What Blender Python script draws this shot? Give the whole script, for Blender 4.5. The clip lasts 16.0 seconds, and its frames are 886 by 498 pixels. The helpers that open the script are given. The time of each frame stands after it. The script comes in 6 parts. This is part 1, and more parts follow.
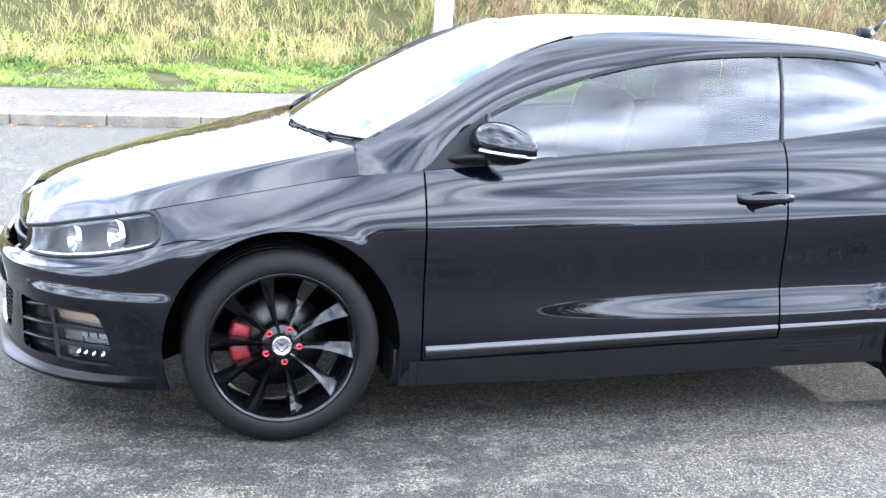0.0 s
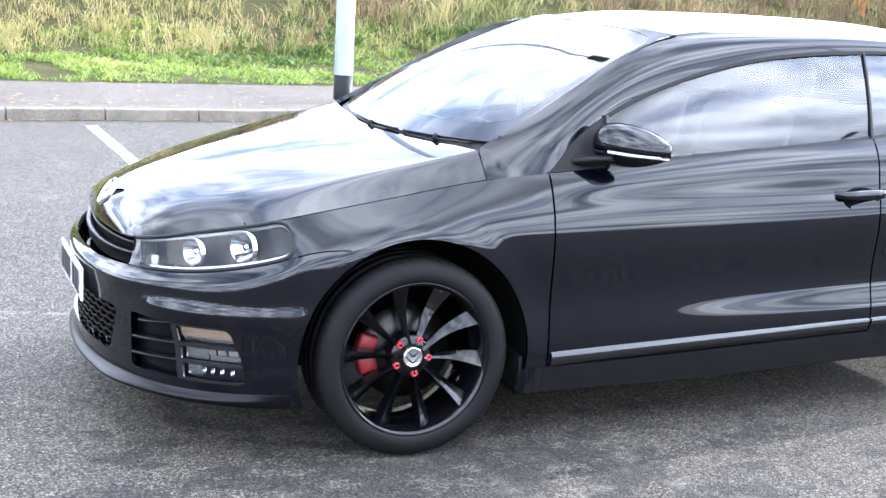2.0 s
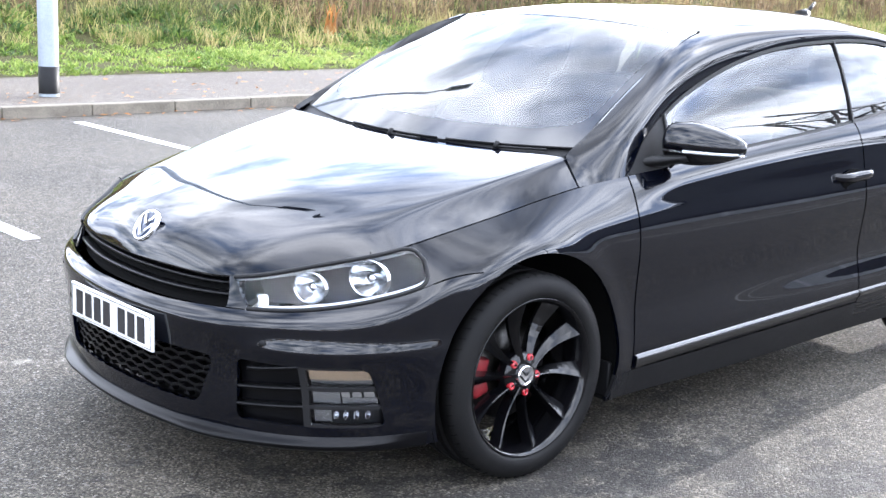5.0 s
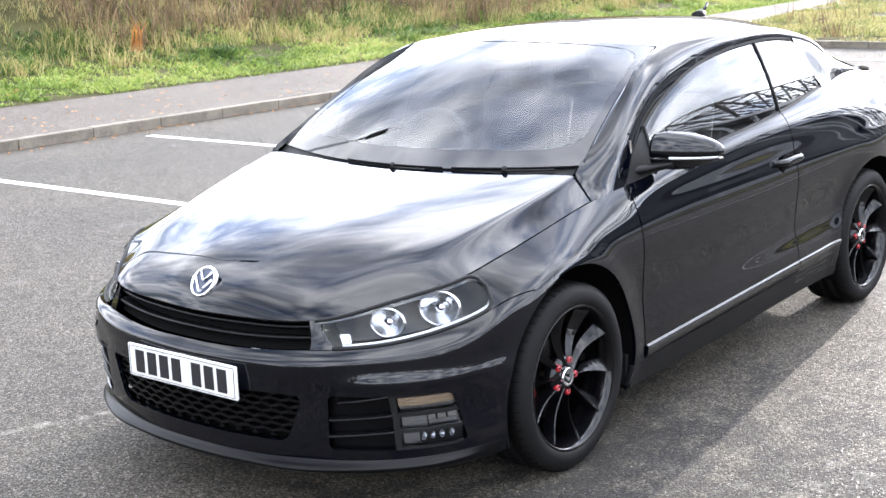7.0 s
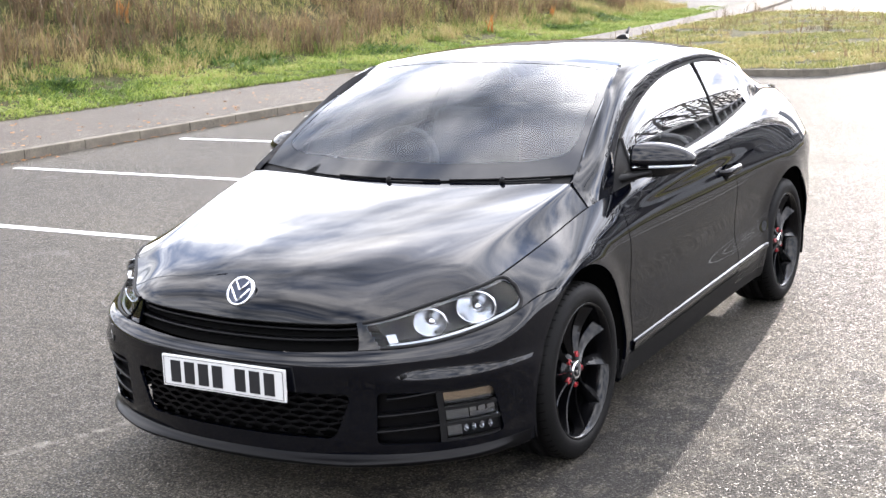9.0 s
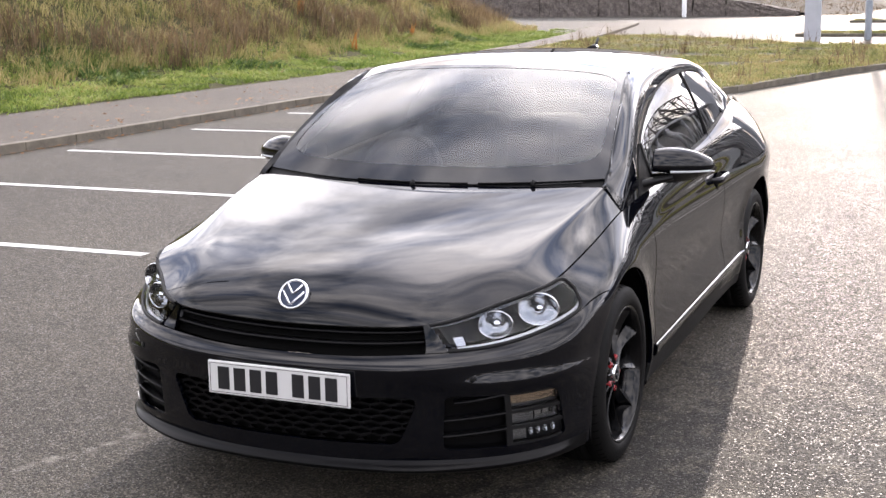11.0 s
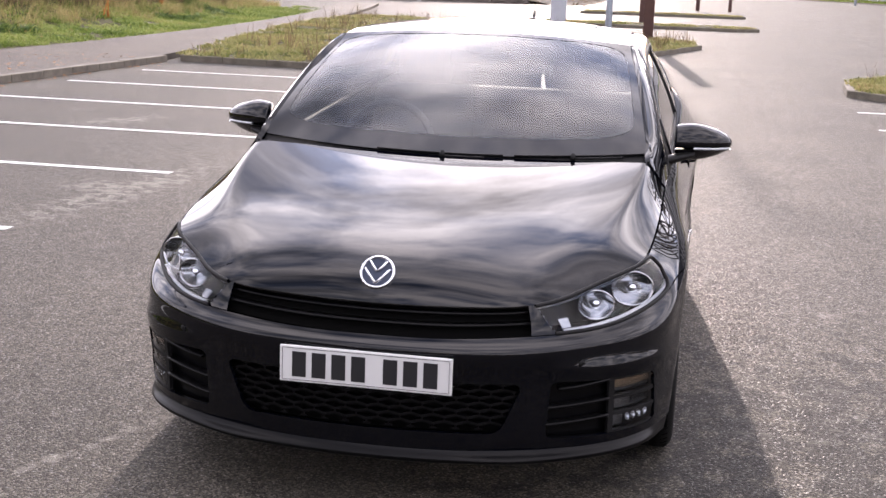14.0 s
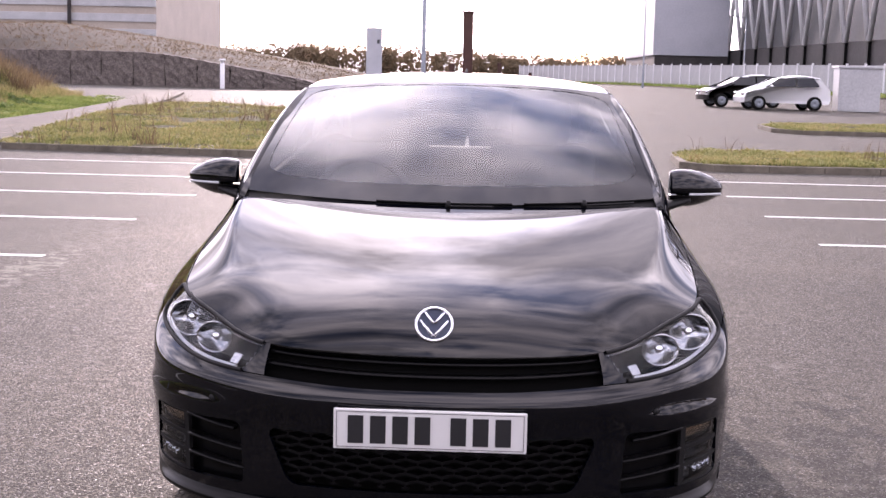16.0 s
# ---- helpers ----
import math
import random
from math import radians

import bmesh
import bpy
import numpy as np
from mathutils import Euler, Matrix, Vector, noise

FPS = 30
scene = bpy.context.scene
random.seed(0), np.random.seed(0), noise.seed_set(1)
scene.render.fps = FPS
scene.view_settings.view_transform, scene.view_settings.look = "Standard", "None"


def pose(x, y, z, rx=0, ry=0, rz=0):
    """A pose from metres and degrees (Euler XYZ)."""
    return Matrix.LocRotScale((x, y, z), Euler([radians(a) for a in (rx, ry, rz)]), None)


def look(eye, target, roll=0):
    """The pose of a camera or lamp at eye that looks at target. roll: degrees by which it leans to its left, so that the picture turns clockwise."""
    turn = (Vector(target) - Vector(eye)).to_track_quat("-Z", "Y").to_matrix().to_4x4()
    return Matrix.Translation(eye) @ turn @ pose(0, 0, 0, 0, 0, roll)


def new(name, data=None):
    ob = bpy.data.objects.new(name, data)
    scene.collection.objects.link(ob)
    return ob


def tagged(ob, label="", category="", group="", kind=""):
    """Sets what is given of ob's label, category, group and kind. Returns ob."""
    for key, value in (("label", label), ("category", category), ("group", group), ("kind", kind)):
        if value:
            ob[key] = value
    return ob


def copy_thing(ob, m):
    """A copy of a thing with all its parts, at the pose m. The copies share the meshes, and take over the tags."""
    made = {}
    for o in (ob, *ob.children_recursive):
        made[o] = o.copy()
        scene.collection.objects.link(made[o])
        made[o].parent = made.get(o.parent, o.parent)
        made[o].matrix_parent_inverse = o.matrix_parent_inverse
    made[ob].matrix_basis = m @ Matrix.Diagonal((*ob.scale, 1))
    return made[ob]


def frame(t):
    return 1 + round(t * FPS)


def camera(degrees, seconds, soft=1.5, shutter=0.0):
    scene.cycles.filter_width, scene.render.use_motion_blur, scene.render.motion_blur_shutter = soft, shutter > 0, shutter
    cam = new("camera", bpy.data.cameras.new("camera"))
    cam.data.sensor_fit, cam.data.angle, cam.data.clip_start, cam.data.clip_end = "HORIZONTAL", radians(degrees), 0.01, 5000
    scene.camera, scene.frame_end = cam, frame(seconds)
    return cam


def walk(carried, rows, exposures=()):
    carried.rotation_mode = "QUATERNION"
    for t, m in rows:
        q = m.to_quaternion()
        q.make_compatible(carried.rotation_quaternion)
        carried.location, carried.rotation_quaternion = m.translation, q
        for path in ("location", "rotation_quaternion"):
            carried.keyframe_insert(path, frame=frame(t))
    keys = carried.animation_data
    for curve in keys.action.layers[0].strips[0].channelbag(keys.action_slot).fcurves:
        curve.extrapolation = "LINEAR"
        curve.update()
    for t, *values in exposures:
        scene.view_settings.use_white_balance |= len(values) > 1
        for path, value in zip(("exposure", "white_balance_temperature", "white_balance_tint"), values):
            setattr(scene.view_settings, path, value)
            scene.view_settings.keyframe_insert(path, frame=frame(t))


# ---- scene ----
cam = camera(36.9, 16.0)
PATH = [
    (0, (5.025, -0.572, 1.501), (3.129, -0.072, 1.11), 2.6),
    (0.5, (4.933, -0.774, 1.505), (3.042, -0.257, 1.111), 2.7),
    (1, (4.873, -1.068, 1.504), (3.008, -0.46, 1.115), 2.8),
    (1.5, (4.771, -1.29, 1.481), (2.932, -0.606, 1.093), 3.0),
    (2, (4.602, -1.504, 1.503), (2.798, -0.739, 1.101), 2.9),
    (2.5, (4.445, -1.727, 1.498), (2.682, -0.874, 1.094), 3.3),
    (3, (4.279, -1.965, 1.492), (2.566, -1.014, 1.09), 4.2),
    (3.5, (4.086, -2.153, 1.496), (2.431, -1.107, 1.09), 2.9),
    (5.8, (3.414, -3.126, 1.618), (2.072, -1.71, 1.175), 0.6),
    (6, (3.377, -3.217, 1.651), (2.072, -1.776, 1.183), -0.3),
    (6.5, (3.304, -3.411, 1.684), (2.074, -1.912, 1.194), -0.3),
    (7, (3.234, -3.567, 1.723), (2.003, -2.051, 1.291), -2.3),
    (7.5, (3.198, -3.766, 1.72), (2.019, -2.202, 1.314), -2.4),
    (8, (3.138, -3.97, 1.725), (2.031, -2.356, 1.315), -2.7),
    (8.5, (2.98, -4.108, 1.722), (1.941, -2.447, 1.321), -2.8),
    (9, (2.798, -4.221, 1.721), (1.804, -2.531, 1.325), -2.2),
    (9.2, (2.71, -4.272, 1.714), (1.735, -2.572, 1.318), -2.6),
    (11.3, (2.02, -4.554, 1.665), (1.274, -2.736, 1.291), -0.6),
    (11.5, (1.949, -4.592, 1.66), (1.222, -2.767, 1.28), -0.5),
    (12, (1.744, -4.628, 1.622), (1.077, -2.795, 1.184), 0.7),
    (12.5, (1.527, -4.599, 1.63), (0.914, -2.743, 1.203), 0.9),
    (13, (1.318, -4.6, 1.618), (0.763, -2.721, 1.22), 1.6),
    (13.5, (1.104, -4.633, 1.615), (0.634, -2.729, 1.224), 1.5),
    (14, (0.903, -4.57, 1.584), (0.54, -2.644, 1.186), 2.1),
    (14.5, (0.698, -4.494, 1.597), (0.377, -2.562, 1.192), 1.8),
    (15, (0.446, -4.44, 1.535), (0.17, -2.5, 1.131), 0.9),
    (15.5, (0.288, -4.431, 1.483), (0.117, -2.471, 1.122), 0.8),
    (16, (0.148, -4.403, 1.404), (0.077, -2.421, 1.144), 1.3),
]
EXPOSURES = [(0.0, 2.06, 5750, 12), (1.5, 1.85, 5800, 13), (3.5, 1.56, 5900, 13), (6.0, 1.46, 6200, 13), (7.5, 1.03, 6450, 13), (9.0, 0.72, 6650, 14), (11.5, 0.10, 6950, 19), (12.5, 0.24, 6950, 20),
             (13.5, 0.08, 6900, 24), (15.0, -0.04, 6850, 27), (16.0, -0.02, 6800, 34)]
walk(cam, [(t, look(eye, target, roll)) for t, eye, target, roll in PATH], EXPOSURES)

# ---- sky and sun ----
SUN_EL, SUN_AZ = radians(12.0), radians(6.2)      # low winter sun behind the car, a little towards -x
world = bpy.data.worlds.new("sky")
scene.world = world
world.use_nodes = True
wn, wl = world.node_tree.nodes, world.node_tree.links
wn.clear()
w_out = wn.new("ShaderNodeOutputWorld")
w_bg = wn.new("ShaderNodeBackground")
w_sky = wn.new("ShaderNodeTexSky")
w_sky.sky_type = 'NISHITA'
w_sky.sun_disc = False
w_sky.sun_elevation = SUN_EL
w_sky.sun_rotation = -SUN_AZ
w_sky.air_density, w_sky.dust_density, w_sky.ozone_density = 1.0, 1.5, 1.0
w_co = wn.new("ShaderNodeTexCoord")


def w_math(op, a, b=0.0):
    n = wn.new("ShaderNodeMath")
    n.operation = op
    for i, v in enumerate((a, b)):
        if isinstance(v, (int, float)):
            n.inputs[i].default_value = v
        else:
            wl.new(v, n.inputs[i])
    return n.outputs[0]


def w_noise(scale, detail, rough, shift):
    """Cloud noise on a flat layer overhead, so that it crowds together towards the horizon."""
    mp = wn.new("ShaderNodeMapping")
    mp.inputs["Location"].default_value = shift
    wl.new(w_flat.outputs[0], mp.inputs["Vector"])
    n = wn.new("ShaderNodeTexNoise")
    n.inputs["Scale"].default_value, n.inputs["Detail"].default_value, n.inputs["Roughness"].default_value = scale, detail, rough
    wl.new(mp.outputs[0], n.inputs["Vector"])
    return n.outputs["Fac"]


def w_ramp(source, stops):
    n = wn.new("ShaderNodeValToRGB")
    for el, (p, c) in zip(n.color_ramp.elements, stops):
        el.position, el.color = p, (*c, 1)
    wl.new(source, n.inputs["Fac"])
    return n.outputs["Color"]


w_sep = wn.new("ShaderNodeSeparateXYZ")
wl.new(w_co.outputs["Generated"], w_sep.inputs[0])
w_high = w_math('ADD', w_math('MAXIMUM', w_sep.outputs[2], 0.0), 0.28)
w_flat = wn.new("ShaderNodeCombineXYZ")
wl.new(w_math('DIVIDE', w_sep.outputs[0], w_high), w_flat.inputs[0])
wl.new(w_math('DIVIDE', w_sep.outputs[1], w_high), w_flat.inputs[1])
w_cover = w_ramp(w_noise(2.0, 9.0, 0.54, (3.1, 1.7, 0.4)), [(0.36, (0.25, 0.25, 0.25)), (0.56, (1, 1, 1))])
w_cloud = w_ramp(w_noise(3.0, 9.0, 0.56, (7.3, 2.2, 2.0)), [(0.36, (7.5, 9.4, 13.5)), (0.61, (37.0, 38.0, 39.5))])
# clouds between the eye and the sun are lit through and brighter than those on the far side of the sky
w_dot = wn.new("ShaderNodeVectorMath")
w_dot.operation = 'DOT_PRODUCT'
w_dot.inputs[1].default_value = (-math.sin(SUN_AZ) * math.cos(SUN_EL), math.cos(SUN_AZ) * math.cos(SUN_EL), math.sin(SUN_EL))
wl.new(w_co.outputs["Generated"], w_dot.inputs[0])
w_glow = w_math('ADD', w_math('MULTIPLY', w_math('POWER', w_math('MAXIMUM', w_dot.outputs["Value"], 0.0), 3.0), 1.60), 0.80)
w_lit = wn.new("ShaderNodeVectorMath")
w_lit.operation = 'SCALE'
wl.new(w_cloud, w_lit.inputs[0])
wl.new(w_glow, w_lit.inputs["Scale"])
w_mix = wn.new("ShaderNodeMix")
w_mix.data_type = 'RGBA'
wl.new(w_cover, w_mix.inputs["Factor"])
wl.new(w_sky.outputs["Color"], w_mix.inputs["A"])
wl.new(w_lit.outputs[0], w_mix.inputs["B"])
wl.new(w_mix.outputs["Result"], w_bg.inputs["Color"])
w_bg.inputs["Strength"].default_value = 0.112
wl.new(w_bg.outputs[0], w_out.inputs["Surface"])

sun = new("sun", bpy.data.lights.new("sun", 'SUN'))
sun.data.energy = 4.2
sun.data.angle = radians(0.6)
sun.data.color = (1.0, 0.93, 0.83)
sun_way = Vector((-math.sin(SUN_AZ) * math.cos(SUN_EL), math.cos(SUN_AZ) * math.cos(SUN_EL), math.sin(SUN_EL)))
sun.matrix_world = look(sun_way * 50, (0, 0, 0))

# ---- materials ----
def material(name, base, rough=0.5, metal=0.0, coat=0.0, coat_rough=0.03, spec=0.5):
    m = bpy.data.materials.new(name)
    m.use_nodes = True
    b = m.node_tree.nodes["Principled BSDF"]
    b.inputs["Base Color"].default_value = (*base, 1)
    b.inputs["Roughness"].default_value = rough
    b.inputs["Metallic"].default_value = metal
    b.inputs["Coat Weight"].default_value = coat
    b.inputs["Coat Roughness"].default_value = coat_rough
    b.inputs["Specular IOR Level"].default_value = spec
    return m


def node(m, kind, **values):
    n = m.node_tree.nodes.new(kind)
    for k, v in values.items():
        n.inputs[k.replace("_", " ")].default_value = v
    return n


def link(m, a, b):
    m.node_tree.links.new(a, b)


def bsdf(m):
    return m.node_tree.nodes["Principled BSDF"]


def ramp(m, source, stops):
    r = node(m, "ShaderNodeValToRGB")
    e = r.color_ramp.elements
    while len(e) < len(stops):
        e.new(0.5)
    for el, (p, c) in zip(e, stops):
        el.position = p
        el.color = (*c, 1) if len(c) == 3 else c
    link(m, source, r.inputs["Fac"])
    return r.outputs["Color"]


def grain(m, scale, detail=4.0, rough=0.55, coords="Object", stretch=(1, 1, 1)):
    c = node(m, "ShaderNodeTexCoord")
    mp = node(m, "ShaderNodeMapping")
    mp.inputs["Scale"].default_value = stretch
    link(m, c.outputs[coords], mp.inputs["Vector"])
    n = node(m, "ShaderNodeTexNoise", Scale=scale, Detail=detail, Roughness=rough)
    link(m, mp.outputs[0], n.inputs["Vector"])
    return n.outputs["Fac"]


def blend(m, factor, a, b, how='MIX'):
    x = node(m, "ShaderNodeMix")
    x.data_type, x.blend_type = 'RGBA', how
    for v, s in ((factor, "Factor"), (a, "A"), (b, "B")):
        if isinstance(v, (int, float)):
            x.inputs[s].default_value = v
        elif isinstance(v, tuple):
            x.inputs[s].default_value = (*v, 1)
        else:
            link(m, v, x.inputs[s])
    return x.outputs["Result"]


def bump(m, height, strength=0.3, distance=0.01):
    b = node(m, "ShaderNodeBump", Strength=strength, Distance=distance)
    link(m, height, b.inputs["Height"])
    link(m, b.outputs[0], bsdf(m).inputs["Normal"])


def mottled(name, dark, light, scale, rough=0.7, bump_strength=0.2, bump_scale=60, metal=0.0, spec=0.4, distance=0.004):
    m = material(name, light, rough, metal, spec=spec)
    a, b = grain(m, scale, 5), grain(m, bump_scale, 3)
    f = blend(m, 0.5, a, b)
    link(m, ramp(m, f, [(0.35, dark), (0.65, light)]), bsdf(m).inputs["Base Color"])
    bump(m, b, bump_strength, distance)
    return m


def math_node(m, op, a, b=0.5):
    n = node(m, "ShaderNodeMath")
    n.operation = op
    for i, v in enumerate((a, b)):
        if isinstance(v, (int, float)):
            n.inputs[i].default_value = v
        else:
            link(m, v, n.inputs[i])
    return n.outputs[0]


def make_asphalt(name, dark, light, stains=False):
    m = material(name, light, 0.8, spec=0.2)
    c = node(m, "ShaderNodeTexCoord")
    v = node(m, "ShaderNodeTexVoronoi", Scale=150.0)
    link(m, c.outputs["Object"], v.inputs["Vector"])
    sep = node(m, "ShaderNodeSeparateColor")
    link(m, v.outputs["Color"], sep.inputs[0])
    big, mid = grain(m, 0.55, 5), grain(m, 12, 5, 0.65)
    stone = ramp(m, sep.outputs[0], [(0.0, tuple(q * 0.42 for q in dark)), (0.4, dark), (0.72, light), (0.94, tuple(q * 1.45 for q in light)), (1.0, tuple(min(1, q * 2.2) for q in light))])
    joint = ramp(m, v.outputs["Distance"], [(0.25, (1, 1, 1)), (0.8, (0.55, 0.55, 0.55))])
    col = blend(m, 1.0, stone, joint, 'MULTIPLY')
    col = blend(m, 1.0, col, ramp(m, mid, [(0.3, (0.75, 0.75, 0.75)), (0.7, (1.25, 1.25, 1.25))]), 'MULTIPLY')
    tone = ramp(m, big, [(0.3, (0.78, 0.78, 0.80)), (0.52, (1, 1, 1)), (0.72, (1.18, 1.16, 1.13))])
    col = blend(m, 1.0, col, tone, 'MULTIPLY')
    dust = math_node(m, 'MULTIPLY', ramp(m, grain(m, 2.1, 7, 0.68), [(0.60, (0, 0, 0)), (0.70, (1, 1, 1))]), 0.16)
    col = blend(m, dust, col, (0.24, 0.23, 0.21))
    if stains:
        def spot(at, reach):
            """One near a place, falling to nothing at its reach."""
            d = node(m, "ShaderNodeVectorMath")
            d.operation = 'DISTANCE'
            d.inputs[1].default_value = (*at, 0)
            link(m, c.outputs["Object"], d.inputs[0])
            return ramp(m, math_node(m, 'DIVIDE', d.outputs["Value"], reach), [(0.25, (1, 1, 1)), (1.0, (0, 0, 0))])

        def scuff(a, b, wide):
            """One along a line on the ground, falling off to both sides."""
            l = math.hypot(b[0] - a[0], b[1] - a[1])
            mp = node(m, "ShaderNodeMapping")
            mp.vector_type = 'TEXTURE'
            mp.inputs["Location"].default_value = ((a[0] + b[0]) / 2, (a[1] + b[1]) / 2, 0)
            mp.inputs["Rotation"].default_value = (0, 0, math.atan2(b[1] - a[1], b[0] - a[0]))
            mp.inputs["Scale"].default_value = (l / 2, wide, 1)
            link(m, c.outputs["Object"], mp.inputs["Vector"])
            ln = node(m, "ShaderNodeVectorMath")
            ln.operation = 'LENGTH'
            link(m, mp.outputs[0], ln.inputs[0])
            return ramp(m, ln.outputs["Value"], [(0.2, (1, 1, 1)), (1.0, (0, 0, 0))])
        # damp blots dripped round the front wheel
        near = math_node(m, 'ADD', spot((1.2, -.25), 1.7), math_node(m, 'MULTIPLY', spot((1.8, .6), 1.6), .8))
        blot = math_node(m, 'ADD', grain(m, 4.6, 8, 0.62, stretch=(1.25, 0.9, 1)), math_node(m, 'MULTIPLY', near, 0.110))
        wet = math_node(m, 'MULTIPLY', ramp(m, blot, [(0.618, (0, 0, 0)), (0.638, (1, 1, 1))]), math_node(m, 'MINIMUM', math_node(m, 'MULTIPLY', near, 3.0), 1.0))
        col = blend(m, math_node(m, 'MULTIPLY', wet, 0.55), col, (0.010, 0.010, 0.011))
        # worn pale patches and tyre scuffs
        marks = [spot((1.37, .87), .42), spot((1.55, .33), .55), spot((1.27, .27), .40), spot((1.73, 2.17), .5), scuff((-3.35, 1.6), (-2.95, 7.0), .45),
                 scuff((-5.6, 7.6), (-4.6, 9.6), .5), scuff((-3.9, 4.3), (-2.8, 4.6), .6), scuff((-1.35, -1.5), (-.75, .2), .07)]
        pale = math_node(m, 'MULTIPLY', marks[0], .45)
        for i, k in enumerate(marks[1:]):
            pale = math_node(m, 'MAXIMUM', pale, math_node(m, 'MULTIPLY', k, .45) if i < 3 else k)
        worn = ramp(m, math_node(m, 'ADD', grain(m, 9.0, 8, 0.72), math_node(m, 'MULTIPLY', pale, 0.12)), [(0.57, (0, 0, 0)), (0.66, (1, 1, 1))])
        worn = math_node(m, 'MULTIPLY', worn, math_node(m, 'MULTIPLY', pale, 0.42))
        col = blend(m, worn, col, (0.25, 0.235, 0.20))
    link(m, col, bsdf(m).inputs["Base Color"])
    link(m, ramp(m, sep.outputs[2], [(0.0, (0.9, 0.9, 0.9)), (0.86, (0.78, 0.78, 0.78)), (0.97, (0.42, 0.42, 0.42))]), bsdf(m).inputs["Roughness"])
    inv = math_node(m, 'SUBTRACT', 1.0, v.outputs["Distance"])
    bump(m, math_node(m, 'ADD', inv, math_node(m, 'MULTIPLY', sep.outputs[1], 0.5)), 0.6, 0.004)
    return m


def make_paint(name, base, flake):
    m = material(name, base, 0.42, 0.0, coat=1.0, coat_rough=0.02, spec=0.0)
    bsdf(m).inputs["Coat IOR"].default_value = 1.46
    f = ramp(m, grain(m, 900, 1), [(0.45, base), (0.75, flake)])
    link(m, f, bsdf(m).inputs["Base Color"])
    # faint dust film on the clear coat
    link(m, ramp(m, grain(m, 4.0, 6), [(0.3, (0.008, 0.008, 0.008)), (0.75, (0.035, 0.035, 0.035))]), bsdf(m).inputs["Coat Roughness"])
    return m


def make_glass(name, tint, ior=1.5, film=0.0):
    m = bpy.data.materials.new(name)
    m.use_nodes = True
    nt = m.node_tree
    nt.nodes.clear()
    out = node(m, "ShaderNodeOutputMaterial")
    tr = node(m, "ShaderNodeBsdfTransparent", Color=(*tint, 1))
    gl = node(m, "ShaderNodeBsdfGlossy", Color=(1, 1, 1, 1), Roughness=0.0)
    fr = node(m, "ShaderNodeFresnel", IOR=ior)
    mx = node(m, "ShaderNodeMixShader")
    link(m, fr.outputs[0], mx.inputs[0])
    link(m, tr.outputs[0], mx.inputs[1])
    link(m, gl.outputs[0], mx.inputs[2])
    top = mx
    if film:                                 # thin greyish film of dust on the glass
        top = node(m, "ShaderNodeMixShader")
        link(m, math_node(m, 'MULTIPLY', ramp(m, grain(m, 3.0, 5), [(0.3, (0.7, 0.7, 0.7)), (0.7, (1, 1, 1))]), film), top.inputs[0])
        link(m, mx.outputs[0], top.inputs[1])
        link(m, node(m, "ShaderNodeBsdfDiffuse", Color=(0.58, 0.64, 0.64, 1)).outputs[0], top.inputs[2])
    link(m, top.outputs[0], out.inputs[0])
    return m


def make_blades(name, stops, rough=0.6):
    m = material(name, (0.1, 0.12, 0.04), rough, spec=0.25)
    g = node(m, "ShaderNodeNewGeometry")
    big = grain(m, 0.5, 4)
    f = math_node(m, 'ADD', math_node(m, 'MULTIPLY', g.outputs["Random Per Island"], 0.42), math_node(m, 'SUBTRACT', math_node(m, 'MULTIPLY', big, 1.1), 0.23))
    link(m, ramp(m, f, stops), bsdf(m).inputs["Base Color"])
    bsdf(m).inputs["Transmission Weight"].default_value = 0.0
    bsdf(m).inputs["Subsurface Weight"].default_value = 0.0
    t = node(m, "ShaderNodeBsdfTranslucent")
    link(m, ramp(m, f, stops), t.inputs["Color"])
    mx = node(m, "ShaderNodeMixShader", Fac=0.4)
    out = m.node_tree.nodes["Material Output"]
    link(m, bsdf(m).outputs[0], mx.inputs[1])
    link(m, t.outputs[0], mx.inputs[2])
    link(m, mx.outputs[0], out.inputs[0])
    return m


PAINT = make_paint("black_car_paint", (0.0004, 0.0006, 0.0016), (0.0013, 0.0021, 0.0056))
GLOSS_BLACK = material("gloss_black", (0.004, 0.004, 0.0045), 0.16, coat=0.5)
WHEEL_BLACK = material("wheel_enamel", (0.002, 0.002, 0.0025), 0.12, coat=0.1, spec=0.3)
PLASTIC = mottled("black_plastic", (0.003, 0.003, 0.0034), (0.0065, 0.0065, 0.007), 20, 0.5, 0.1, 400, spec=0.18)
SEAL = material("rubber_seal", (0.006, 0.006, 0.0065), 0.6, spec=0.25)
TRIM_BLACK = material("satin_trim", (0.004, 0.004, 0.0045), 0.4, spec=0.3)
VOID = material("dark_cavity", (0.003, 0.003, 0.003), 0.9, spec=0.05)
RUBBER = mottled("tyre_rubber", (0.0035, 0.0035, 0.004), (0.0075, 0.0073, 0.007), 14, 0.6, 0.15, 250, spec=0.12)
CHROME = material("chrome", (0.82, 0.83, 0.85), 0.07, 1.0)
REFLECTOR = material("lamp_reflector", (0.62, 0.63, 0.65), 0.14, 1.0)
CALIPER = mottled("dusty_red_enamel", (0.10, 0.006, 0.008), (0.20, 0.010, 0.014), 40, 0.45, 0.1, 200)
DISC = mottled("brake_steel", (0.02, 0.02, 0.02), (0.05, 0.048, 0.045), 30, 0.35, 0.1, 200, metal=1.0)
RED = material("red_enamel", (0.30, 0.008, 0.014), 0.3, coat=0.4)
AMBER = material("amber_lens", (0.74, 0.56, 0.40), 0.25, 0.9, coat=0.6)
LAMP_SILVER = material("lamp_silver", (0.40, 0.41, 0.43), 0.25, 1.0)
